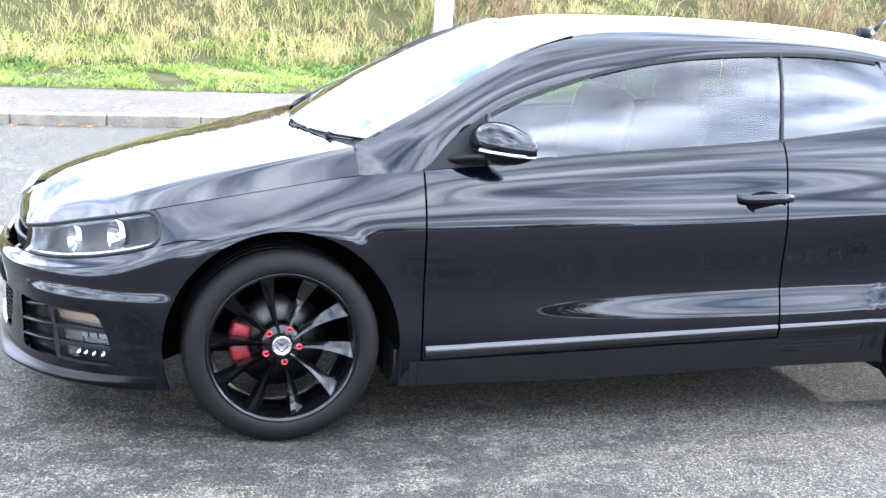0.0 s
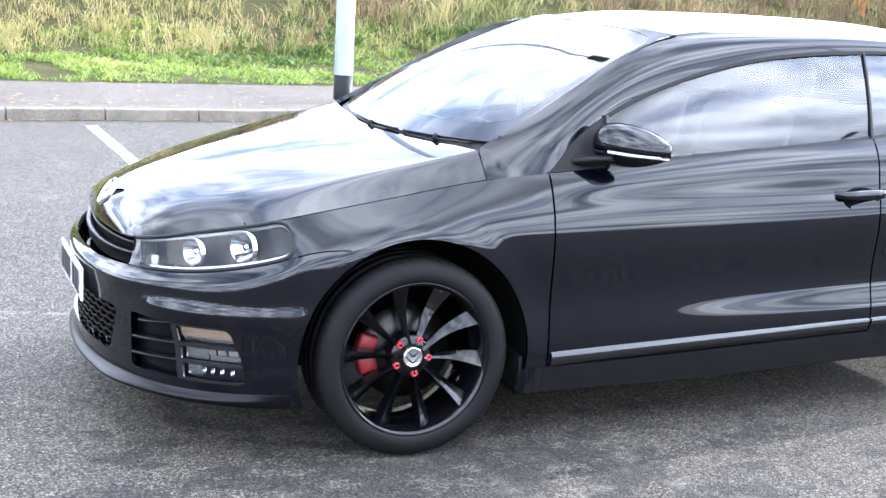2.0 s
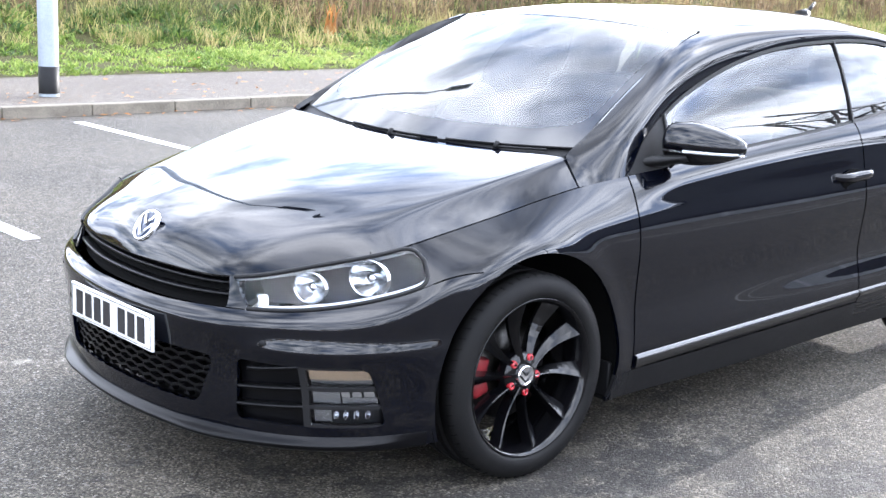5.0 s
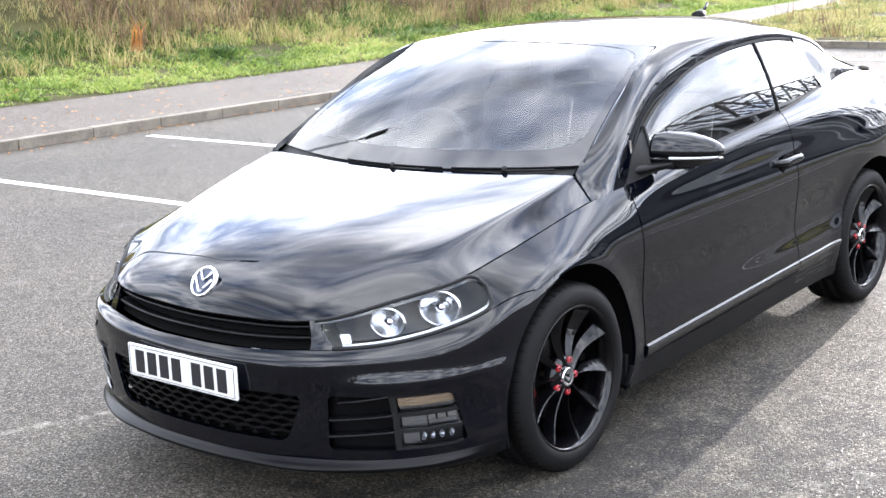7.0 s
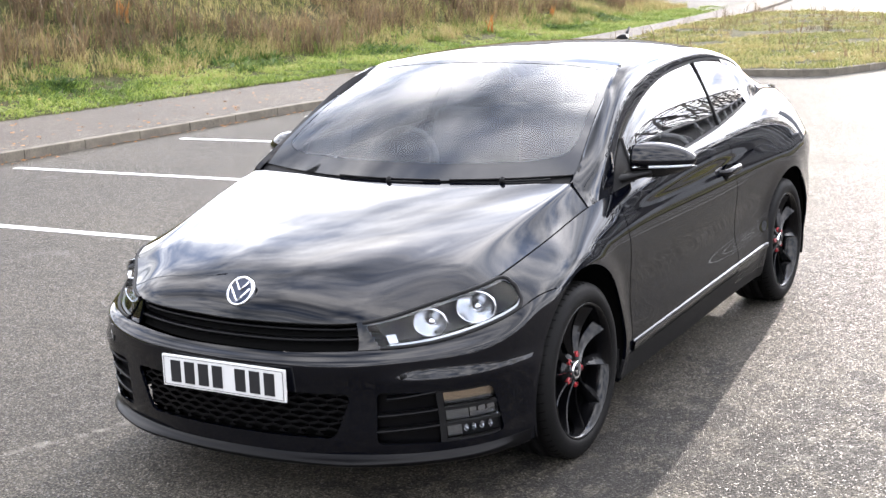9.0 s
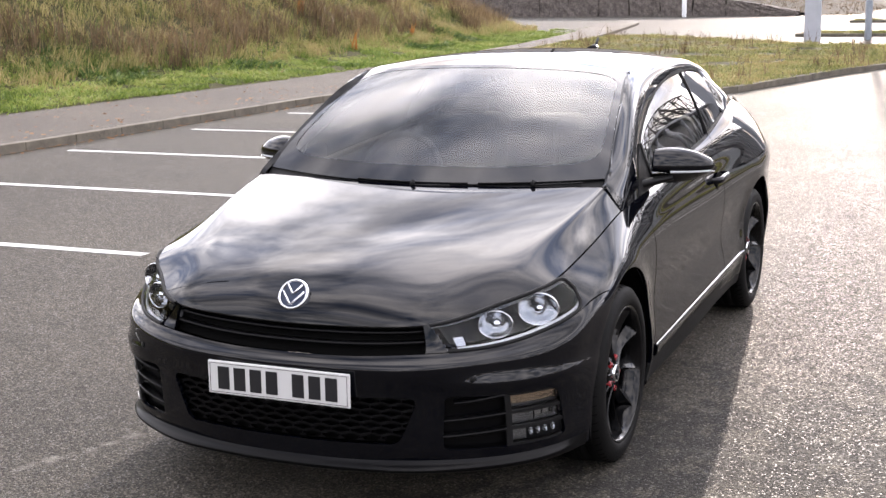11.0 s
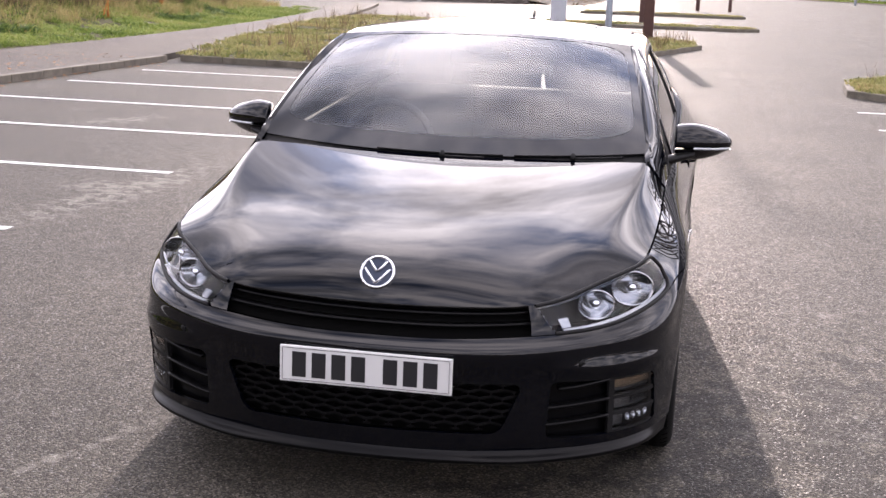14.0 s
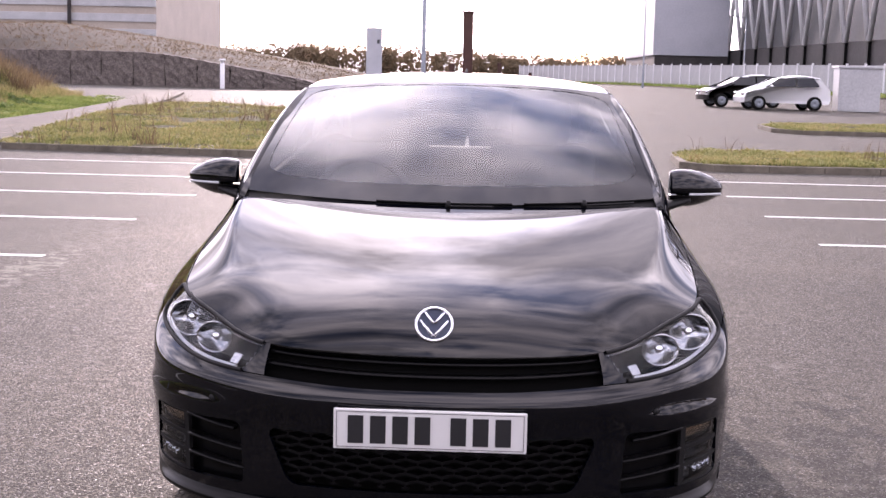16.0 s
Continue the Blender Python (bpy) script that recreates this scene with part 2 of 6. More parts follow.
LAMP_GREY = material("lamp_grey", (0.006, 0.0065, 0.008), 0.35, spec=0.2)
CLEAR_LENS = make_glass("clear_lens", (0.93, 0.95, 0.97), 1.32)
WINDSCREEN = make_glass("windscreen_glass", (0.84, 0.90, 0.88), 1.72)
REAR_GLASS = make_glass("rear_glass", (0.50, 0.54, 0.54), 1.5)
SIDE_GLASS = make_glass("tinted_glass", (0.16, 0.18, 0.19), 1.68)
DOOR_GLASS = make_glass("door_glass", (0.54, 0.58, 0.58), 1.68)
FRIT = material("printed_glass_border", (0.003, 0.003, 0.0035), 0.04, spec=0.6)
PLATE_WHITE = material("plate_white", (0.62, 0.62, 0.61), 0.35, coat=0.4)
PLATE_BLACK = material("plate_black", (0.012, 0.012, 0.014), 0.4)
DASH = mottled("dashboard_plastic", (0.05, 0.052, 0.052), (0.085, 0.088, 0.088), 30, 0.7, 0.15, 300)
CABIN = mottled("cabin_fabric", (0.022, 0.022, 0.024), (0.05, 0.05, 0.053), 30, 0.85, 0.2, 300)
WHITE_LINE = mottled("road_marking", (0.42, 0.42, 0.40), (0.78, 0.78, 0.75), 9, 0.7, 0.4, 160)
CONCRETE = mottled("kerb_concrete", (0.075, 0.066, 0.052), (0.20, 0.176, 0.14), 5, 0.9, 0.5, 90)
ASPHALT = make_asphalt("car_park_asphalt", (0.0475, 0.0425, 0.0350), (0.090, 0.081, 0.066), True)
PATH_TAR = make_asphalt("footway_asphalt", (0.080, 0.068, 0.056), (0.130, 0.110, 0.091))
SOIL = mottled("bank_soil", (0.022, 0.022, 0.008), (0.066, 0.062, 0.024), 2.5, 0.95, 0.8, 30, spec=0.1, distance=0.03)
LAWN = mottled("mound_turf", (0.022, 0.018, 0.011), (0.055, 0.040, 0.024), 0.35, 0.95, 0.8, 8, distance=0.05)
GALV = mottled("galvanised_steel", (0.20, 0.225, 0.255), (0.29, 0.325, 0.365), 6, 0.5, 0.1, 80, metal=0.2)
WHITE_STEEL = material("white_steel", (0.72, 0.73, 0.75), 0.45)
CLADDING = mottled("grey_cladding", (0.40, 0.42, 0.46), (0.48, 0.50, 0.54), 0.3, 0.5, 0.05, 4)
DARK_WALL = mottled("dark_wall", (0.03, 0.028, 0.028), (0.06, 0.055, 0.055), 0.5, 0.7, 0.1, 5)
BROWN_STEEL = mottled("brown_post_paint", (0.05, 0.022, 0.018), (0.09, 0.04, 0.03), 5, 0.6, 0.1, 60)
FENCE_GREY = mottled("fence_panel_grey", (0.36, 0.37, 0.38), (0.50, 0.51, 0.52), 0.6, 0.6, 0.1, 10)
STONE = mottled("gabion_stone", (0.06, 0.05, 0.046), (0.20, 0.172, 0.155), 3, 0.9, 0.6, 12, distance=0.02)
TALL_GRASS = make_blades("tall_dry_grass", [(0.18, (0.045, 0.08, 0.018)), (0.36, (0.13, 0.16, 0.04)), (0.50, (0.28, 0.25, 0.10)), (0.70, (0.43, 0.35, 0.17)), (0.9, (0.20, 0.12, 0.06))])
SHORT_GRASS = make_blades("short_green_grass", [(0.15, (0.03, 0.07, 0.012)), (0.40, (0.11, 0.17, 0.028)), (0.62, (0.23, 0.30, 0.07)), (0.80, (0.34, 0.36, 0.12)), (0.92, (0.30, 0.21, 0.09))])
ISLAND_GRASS = make_blades("patchy_yellow_grass", [(0.15, (0.05, 0.075, 0.016)), (0.38, (0.16, 0.18, 0.05)), (0.60, (0.32, 0.30, 0.12)), (0.80, (0.36, 0.28, 0.13)), (0.92, (0.22, 0.13, 0.07))])
DOCK = make_blades("broad_weed_leaf", [(0.15, (0.02, 0.045, 0.012)), (0.5, (0.06, 0.11, 0.025)), (0.8, (0.13, 0.17, 0.05)), (0.95, (0.20, 0.09, 0.03))])
WEED = make_blades("dead_weed", [(0.1, (0.06, 0.042, 0.026)), (0.6, (0.15, 0.105, 0.06)), (0.95, (0.28, 0.20, 0.11))])
LEAF = make_blades("fallen_leaf", [(0.1, (0.20, 0.07, 0.02)), (0.6, (0.38, 0.17, 0.05)), (0.95, (0.16, 0.08, 0.04))])
FAR_TREES = make_blades("far_tree_leaf", [(0.1, (0.18, 0.145, 0.10)), (0.5, (0.29, 0.225, 0.145)), (0.95, (0.38, 0.27, 0.17))])
CAR_WHITE = material("white_car_paint", (0.80, 0.81, 0.82), 0.3, coat=1.0)
SPLITTER = material("splitter_black", (.002, .002, .0025), .30, spec=.16)
FIN = material("fin_black", (.002, .002, .0024), .36, spec=.16)


# ---- helpers for meshes ----
def part(name, bm, mat, parent=None, label="", smooth=True):
    me = bpy.data.meshes.new(name)
    if smooth:
        for f in bm.faces:
            f.smooth = True
    bm.to_mesh(me)
    bm.free()
    for m in (mat if isinstance(mat, (list, tuple)) else [mat]):
        me.materials.append(m)
    ob = new(name, me)
    if parent is not None:
        ob.parent = parent
    if label:
        ob["label"] = label
    return ob


def empty(name, label="", category="", group="", kind="", at=(0, 0, 0)):
    ob = new(name)
    ob.location = at
    return tagged(ob, label, category, group, kind)


def raw(name, verts, faces, mat, parent=None, smooth=False):
    me = bpy.data.meshes.new(name)
    me.from_pydata(verts, [], faces)
    me.materials.append(mat)
    if smooth:
        me.polygons.foreach_set("use_smooth", [True] * len(me.polygons))
    ob = new(name, me)
    if parent is not None:
        ob.parent = parent
    return ob


def box(bm, lo, hi, bevel=0.0, m=None):
    r = bmesh.ops.create_cube(bm, size=1)
    c = [(a + b) / 2 for a, b in zip(lo, hi)]
    s = [b - a for a, b in zip(lo, hi)]
    t = Matrix.Translation(c) @ Matrix.Diagonal((*s, 1))
    bmesh.ops.transform(bm, matrix=(m @ t) if m else t, verts=r["verts"])
    if bevel:
        e = {e for v in r["verts"] for e in v.link_edges}
        bmesh.ops.bevel(bm, geom=list(e), offset=bevel, segments=2, affect='EDGES', profile=0.5)
    return bm


def rod(bm, a, b, ra, rb=None, n=10, cap=True):
    a, b = Vector(a), Vector(b)
    d = b - a
    m = Matrix.Translation((a + b) / 2) @ d.to_track_quat("Z", "Y").to_matrix().to_4x4()
    bmesh.ops.create_cone(bm, cap_ends=cap, segments=n, radius1=ra, radius2=ra if rb is None else rb, depth=d.length, matrix=m)
    return bm


def lathe(bm, prof, n=48, axis="x", m=None):
    """Turns a closed or open profile of (along, radius) about an axis."""
    rings = []
    for k in range(n):
        a = 2 * math.pi * k / n
        ring = []
        for h, r in prof:
            p = Vector((h, r * math.cos(a), r * math.sin(a))) if axis == "x" else Vector((r * math.cos(a), r * math.sin(a), h))
            ring.append(bm.verts.new(m @ p if m else p))
        rings.append(ring)
    for k in range(n):
        p, q = rings[k], rings[(k + 1) % n]
        for i in range(len(prof) - 1):
            bm.faces.new((p[i], p[i + 1], q[i + 1], q[i]))
    return bm


def grid_faces(bm, pts, flip=False, keep=None):
    vs = [[bm.verts.new(p) for p in row] for row in pts]
    for i in range(len(vs) - 1):
        for j in range(len(vs[0]) - 1):
            if keep is not None and not keep(i, j):
                continue
            q = (vs[i][j], vs[i + 1][j], vs[i + 1][j + 1], vs[i][j + 1])
            try:
                bm.faces.new(q[::-1] if flip else q)
            except ValueError:
                pass
    bmesh.ops.delete(bm, geom=[v for v in bm.verts if not v.link_faces], context='VERTS')
    return bm


def hem(bm, depth=0.012, facing=None):
    """Turns the open edges of a panel inwards, so that it has a visible thickness."""
    bmesh.ops.remove_doubles(bm, verts=bm.verts[:], dist=0.0004)
    bm.normal_update()
    if facing is not None:
        s = sum(f.normal.dot(facing(f.calc_center_median())) for f in bm.faces)
        if s < 0:
            bmesh.ops.reverse_faces(bm, faces=bm.faces[:])
            bm.normal_update()
    edges = [e for e in bm.edges if e.is_boundary]
    r = bmesh.ops.extrude_edge_only(bm, edges=edges)
    new_v = [v for v in r["geom"] if isinstance(v, bmesh.types.BMVert)]
    for v in new_v:
        o = next((e.other_vert(v) for e in v.link_edges if e.other_vert(v) not in new_v), None)
        if o is not None:
            v.co = v.co - o.normal * depth
    rim = [e for e in edges if e.is_valid]
    for e in rim:
        e.smooth = False
    return bm


def mirrored(bm):
    c = bm.copy()
    for v in c.verts:
        v.co.x = -v.co.x
    bmesh.ops.reverse_faces(c, faces=c.faces[:])
    return c

# ---- ground and setting ----
def far_rise(x, y):
    """The land climbs very gently behind the car park."""
    return 0.006 * min(max(y - 18, 0), 115)


def set_back(x, y):
    """Where a place on level ground goes to on the gentle climb, along the same line of sight from the lane."""
    if y < 18:
        return x, y
    d = y + 4.4
    k = 1.534 / (1.4 + .006 * d)
    return .15 + (x - .15) * k, d * k - 4.4


xs = [-900, -500, -250, -120, -60, -30, -15, 0, 15, 30, 60, 120, 250, 500, 900]
ys = [-900, -400, -150, -60, -20, 0, 18, 30, 45, 60, 75, 90, 105, 120, 133, 160, 250, 500, 900]
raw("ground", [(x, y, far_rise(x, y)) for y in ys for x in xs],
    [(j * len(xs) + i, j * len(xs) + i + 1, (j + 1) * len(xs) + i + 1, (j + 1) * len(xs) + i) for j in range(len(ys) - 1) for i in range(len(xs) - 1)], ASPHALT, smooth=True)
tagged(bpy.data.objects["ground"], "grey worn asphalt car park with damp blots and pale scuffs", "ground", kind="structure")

KERB_X, KERB_H, BAY, BAY_Y = -8.275, 0.11, 2.53, 0.21


def strip(bm, x0, y0, x1, y1, z=0.004, h=0.003):
    box(bm, (x0, y0, z - h), (x1, y1, z))


for k in range(-2, 7):
    bm = bmesh.new()
    strip(bm, KERB_X + .45, BAY_Y + BAY * k - .05, -3.17, BAY_Y + BAY * k + .05)
    tagged(part("bay_line", bm, WHITE_LINE, smooth=False), "worn white painted parking bay line", "road marking", "bay lines", "structure")
for k in range(0, 4):
    bm = bmesh.new()
    strip(bm, 3.03, 7.26 + 2.36 * k - .05, 8.0, 7.26 + 2.36 * k + .05)
    tagged(part("bay_line", bm, WHITE_LINE, smooth=False), "worn white painted parking bay line", "road marking", "bay lines", "structure")


def kerb_run(parent, pts, closed=False, h=KERB_H, width=.125, length=.9):
    """Kerb stones laid end to end along a line; the kerb's face is on the line, its back to the left of it."""
    rnd = random.Random(len(pts) * 7 + int(abs(pts[0][0]) * 10))
    pts = [Vector((*p, 0)) for p in pts]
    if closed:
        pts.append(pts[0])
    for a, b in zip(pts, pts[1:]):
        d = b - a
        n = max(1, round(d.length / length))
        for i in range(n):
            p, q = a + d * (i / n), a + d * ((i + 1) / n)
            e = (q - p).normalized()
            left = Vector((-e.y, e.x, 0))
            bm = bmesh.new()
            l = (q - p).length - .008
            m = Matrix.Translation(p + e * .004 + Vector((0, 0, far_rise(p.x, p.y)))) @ Matrix(((e.x, left.x, 0, 0), (e.y, left.y, 0, 0), (0, 0, 1, 0), (0, 0, 0, 1))) @ pose(0, rnd.uniform(-.004, .004), rnd.uniform(-.004, .003), rnd.uniform(-.6, .6))
            box(bm, (0, 0, -.05), (l, width, h), .012, m)
            part("kerb_stone", bm, CONCRETE, parent, smooth=False)


kerb = empty("kerb", "weathered grey concrete kerb with open joints", "kerb", kind="structure")
kerb_run(kerb, [(KERB_X, -14.0), (KERB_X, 17.5)])

# footway behind the kerb, which turns away to the cross road
bm = bmesh.new()
rows = []
for y in [-40, -20, -10, 0, 6, 12, 17.4, 20, 23, 28, 34, 40, 46, 52, 58]:
    s = max(0, y - 17.4)
    a = KERB_X - .125 - (.10 * s + .0012 * s * s if s else 0)
    b = -11.15 - .0032 * s * s
    rows.append([Vector((a + (b - a) * q, y, KERB_H - .004 + far_rise(0, y))) for q in (0, .5, 1)])
rows = [[Vector((r[0].x, r[0].y, -.02))] + r + [Vector((r[-1].x, r[-1].y, -.02))] for r in rows]
grid_faces(bm, rows, flip=True)
tagged(part("footway", bm, PATH_TAR, smooth=False), "pale grey asphalt footway beside the bank", "pavement", kind="structure")


def bank_edge(y):
    s = max(0, y - 17.4)
    return -11.15 - .0032 * s * s


def bank_height(x, y):
    d = bank_edge(y) - x
    if d < 0:
        return KERB_H
    verge = .10 * min(d, 1.9) / 1.9
    s = min(max((d - 1.6) / 6.5, 0), 1)
    fade = min(max((56 - y) / 14, 0), 1)
    return KERB_H + (verge + 2.5 * s * s * (3 - 2 * s)) * fade + .06 * noise.noise(Vector((x * .5, y * .5, 0))) * min(d, 1)


bm = bmesh.new()
rows = []
for j in range(75):
    y = -45 + 1.4 * j
    rows.append([Vector((bank_edge(y) - d, y, bank_height(bank_edge(y) - d, y))) for d in (0, .4, .9, 1.5, 2, 2.6, 3.2, 4, 5, 6, 7, 8, 9, 12, 20, 45)])
grid_faces(bm, rows, flip=True)
tagged(part("grass_bank", bm, SOIL), "rising earth bank under rough grass", "bank", kind="structure")


def blades(name, places, height, width, mat, seed, lean=.35, tufts=1):
    """Grass blades, each a bent three-sided strip; places: rows of x, y, z."""
    r = np.random.default_rng(seed)
    p = np.repeat(np.asarray(places, float), tufts, axis=0)
    n = len(p)
    p[:, :2] += r.normal(0, .05, (n, 2)) * (tufts > 1)
    a = r.uniform(0, 2 * np.pi, n)
    h = height * r.uniform(.45, 1.25, n)
    f, d = (.9, .7) if height > .2 else (2.6, .8)          # uneven growth
    h = h * np.repeat([max(.2, .8 + d * noise.noise(Vector((q[0] * f, q[1] * f, 7)))) for q in places], tufts)
    w = width * r.uniform(.6, 1.4, n)
    side = np.stack([np.cos(a), np.sin(a), np.zeros(n)], 1) * w[:, None]
    b = r.uniform(0, 2 * np.pi, n)
    tip = np.stack([np.cos(b), np.sin(b), np.zeros(n)], 1) * (h * lean * r.uniform(.2, 1.6, n))[:, None]
    up = np.zeros((n, 3))
    up[:, 2] = h
    v = np.stack([p - side, p + side, p + up * .55 + tip * .35 + side * .7, p + up * .55 + tip * .35 - side * .7, p + up * r.uniform(.75, 1.0, n)[:, None] + tip], 1).reshape(-1, 3)
    i = np.arange(n)[:, None] * 5
    quads = (i + np.array([[0, 1, 2, 3]]))
    tris = (i + np.array([[3, 2, 4]]))
    me = bpy.data.meshes.new(name)
    me.from_pydata(v.tolist(), [], quads.tolist() + tris.tolist())
    me.materials.append(mat)
    return new(name, me)


def scatter(n, x0, x1, y0, y1, seed, zf, keep=None):
    r = np.random.default_rng(seed)
    out = []
    xs_, ys_ = r.uniform(x0, x1, n), r.uniform(y0, y1, n)
    for x, y in zip(xs_, ys_):
        if keep is None or keep(x, y):
            out.append((x, y, zf(x, y)))
    return out


def clumpy(x, y, f=.5, t=-.1):
    return noise.noise(Vector((x * f, y * f, 3.3))) > t


on_bank = lambda x, y: bank_height(x, y) - .02
g = scatter(20000, -24, -12.9, -8, 52, 3, on_bank, lambda x, y: bank_edge(y) - x > 2.3 + .6 * noise.noise(Vector((x * .8, y * .8, 0))))
tagged(blades("tall_grass", g, .36, .0052, TALL_GRASS, 5, .65, 12), "tall straw-coloured and green rough grass on the bank", "grass", kind="stuff")
g = scatter(26000, -16.5, -11.1, -8, 55, 4, on_bank, lambda x, y: .02 < bank_edge(y) - x - .25 * max(0, noise.noise(Vector((x * .3, y * .8, 8)))) < 3.2 + .6 * noise.noise(Vector((x, y, 5))) and clumpy(x, y, 1.3, -.42))
tagged(blades("verge_grass", g, .11, .010, SHORT_GRASS, 6, 1.3, 11), "short bright green grass on the verge", "grass", kind="stuff")
g = scatter(11000, -24, -13.0, -8, 50, 9, on_bank, lambda x, y: bank_edge(y) - x > 3.0 + 1.2 * noise.noise(Vector((x * .4, y * .4, 2))) and clumpy(x, y, .30, -.02))
tagged(blades("dead_weeds", g, .80, .011, WEED, 10, .45, 7), "brown dead weed stems among the grass", "weeds", kind="stuff")
g = scatter(9000, -16.5, -12.2, -8, 40, 12, on_bank, lambda x, y: 1.6 < bank_edge(y) - x < 3.6 and clumpy(x, y, .45, .12))
tagged(blades("broad_leaf_weeds", g, .17, .024, DOCK, 13, 1.5, 6), "dark green broad-leaved weeds along the verge", "weeds", kind="stuff")
g = scatter(16, -16.5, -13.8, 8, 34, 16, on_bank, lambda x, y: clumpy(x, y, .6, .1))
tagged(blades("rusty_weeds", g, .75, .018, LEAF, 17, .30, 16), "rust-coloured dry dock stems on the bank", "weeds", kind="stuff")
# ---- the black coupe: nose towards -y, front axle at y = 0, its left side at +x ----
AXLE_F, AXLE_R, WHEEL_R, ARCH_R = 0.0, 2.578, 0.322, 0.385
SIDE_Y = (-0.34, -0.05, 0.25, 0.55, 1.1, 1.7, 2.15, 2.58, 2.95)


def line_of(front, side, tail):
    return [Vector(p) for p in front] + [Vector((x, y, z)) for y, (x, z) in zip(SIDE_Y, side)] + [Vector(p) for p in tail]


# character lines from the sill up to the belt, each running from the nose's middle to the tail's middle
LINES = [
    line_of([(0, -.905, .18), (.25, -.885, .18), (.45, -.832, .182), (.70, -.70, .19), (.834, -.495, .19)],
            [(.865, .19), (.868, .18), (.863, .175), (.858, .175), (.858, .18), (.858, .20), (.862, .21), (.868, .22), (.86, .24)],
            [(.76, 3.2, .26), (.5, 3.3, .27), (0, 3.34, .27)]),
    line_of([(0, -.915, .255), (.25, -.897, .255), (.45, -.847, .258), (.712, -.705, .265), (.844, -.50, .27)],
            [(.876, .275), (.882, .278), (.881, .282), (.882, .290), (.886, .312), (.891, .336), (.894, .350), (.893, .362), (.88, .38)],
            [(.78, 3.22, .40), (.5, 3.325, .41), (0, 3.36, .41)]),
    line_of([(0, -.925, .43), (.25, -.907, .43), (.45, -.858, .43), (.716, -.714, .43), (.850, -.505, .44)],
            [(.884, .465), (.888, .475), (.879, .480), (.876, .483), (.872, .490), (.872, .502), (.878, .516), (.896, .532), (.89, .55)],
            [(.79, 3.25, .56), (.5, 3.35, .57), (0, 3.385, .57)]),
    line_of([(0, -.93, .525), (.25, -.913, .525), (.46, -.866, .53), (.720, -.712, .55), (.855, -.502, .575)],
            [(.888, .610), (.896, .637), (.889, .650), (.882, .656), (.878, .665), (.883, .676), (.893, .688), (.905, .698), (.89, .70)],
            [(.79, 3.24, .70), (.5, 3.34, .70), (0, 3.375, .70)]),
    line_of([(0, -.90, .556), (.25, -.882, .558), (.482, -.821, .570), (.710, -.664, .590), (.834, -.459, .636)],
            [(.866, .676), (.878, .742), (.869, .780), (.862, .795), (.860, .806), (.867, .822), (.881, .838), (.893, .853), (.87, .865)],
            [(.77, 3.2, .85), (.5, 3.3, .86), (0, 3.33, .87)]),
    line_of([(0, -.862, .643), (.25, -.842, .645), (.465, -.80, .657), (.645, -.625, .706), (.762, -.474, .747)],
            [(.787, .775), (.801, .828), (.803, .878), (.811, .905), (.812, .952), (.804, 1.0), (.778, 1.052), (.735, 1.095), (.69, 1.085)],
            [(.65, 3.10, 1.06), (.45, 3.15, 1.07), (0, 3.18, 1.08)]),
]
V_KNOTS = [.18, .28, .47, .645, .80, .93]


def chord_knots(pts):
    k = [0.0]
    for a, b in zip(pts, pts[1:]):
        k.append(k[-1] + (b - a).length)
    return k


U_KNOTS = chord_knots(LINES[3])


def spline(knots, pts, t):
    """A smooth curve through pts at knots (three-point tangents)."""
    n = len(knots)
    i = 0
    while i < n - 2 and t > knots[i + 1]:
        i += 1

    def tangent(j):
        if j == 0:
            return (pts[1] - pts[0]) / (knots[1] - knots[0])
        if j == n - 1:
            return (pts[-1] - pts[-2]) / (knots[-1] - knots[-2])
        h0, h1 = knots[j] - knots[j - 1], knots[j + 1] - knots[j]
        return ((pts[j] - pts[j - 1]) / h0 * h1 + (pts[j + 1] - pts[j]) / h1 * h0) / (h0 + h1)
    h = knots[i + 1] - knots[i]
    s = (t - knots[i]) / h
    a, b = tangent(i), tangent(i + 1)
    s2, s3 = s * s, s * s * s
    return pts[i] * (2 * s3 - 3 * s2 + 1) + a * (h * (s3 - 2 * s2 + s)) + pts[i + 1] * (3 * s2 - 2 * s3) + b * (h * (s3 - s2))


def around(pts):
    """The line with its mirrored neighbours at both ends, so that it crosses the middle square."""
    f = lambda p: Vector((-p.x, p.y, p.z))
    return [f(pts[2]), f(pts[1])] + pts + [f(pts[-2]), f(pts[-3])]


U_EXT = [-U_KNOTS[2], -U_KNOTS[1]] + U_KNOTS + [2 * U_KNOTS[-1] - U_KNOTS[-2], 2 * U_KNOTS[-1] - U_KNOTS[-3]]
LINES_EXT = [around(l) for l in LINES]
U_EXT, V_KNOTS = np.array(U_EXT), np.array(V_KNOTS)


def spline_matrix(knots):
    """Second derivatives of a natural cubic spline, as a matrix on the values."""
    n = len(knots)
    h = np.diff(knots)
    A, B = np.zeros((n, n)), np.zeros((n, n))
    A[0, 0] = A[-1, -1] = 1
    for i in range(1, n - 1):
        A[i, i - 1:i + 2] = h[i - 1], 2 * (h[i - 1] + h[i]), h[i]
        B[i, i - 1:i + 2] = 6 / h[i - 1], -6 / h[i - 1] - 6 / h[i], 6 / h[i]
    return np.linalg.solve(A, B)


def spline_weights(knots, M, t):
    """The share of each value in the spline at t."""
    n = len(knots)
    i = min(max(int(np.searchsorted(knots, t)) - 1, 0), n - 2)
    h = knots[i + 1] - knots[i]
    a, b = (knots[i + 1] - t) / h, (t - knots[i]) / h
    w = (M[i] * (a ** 3 - a) + M[i + 1] * (b ** 3 - b)) * h * h / 6
    w[i] += a
    w[i + 1] += b
    return w


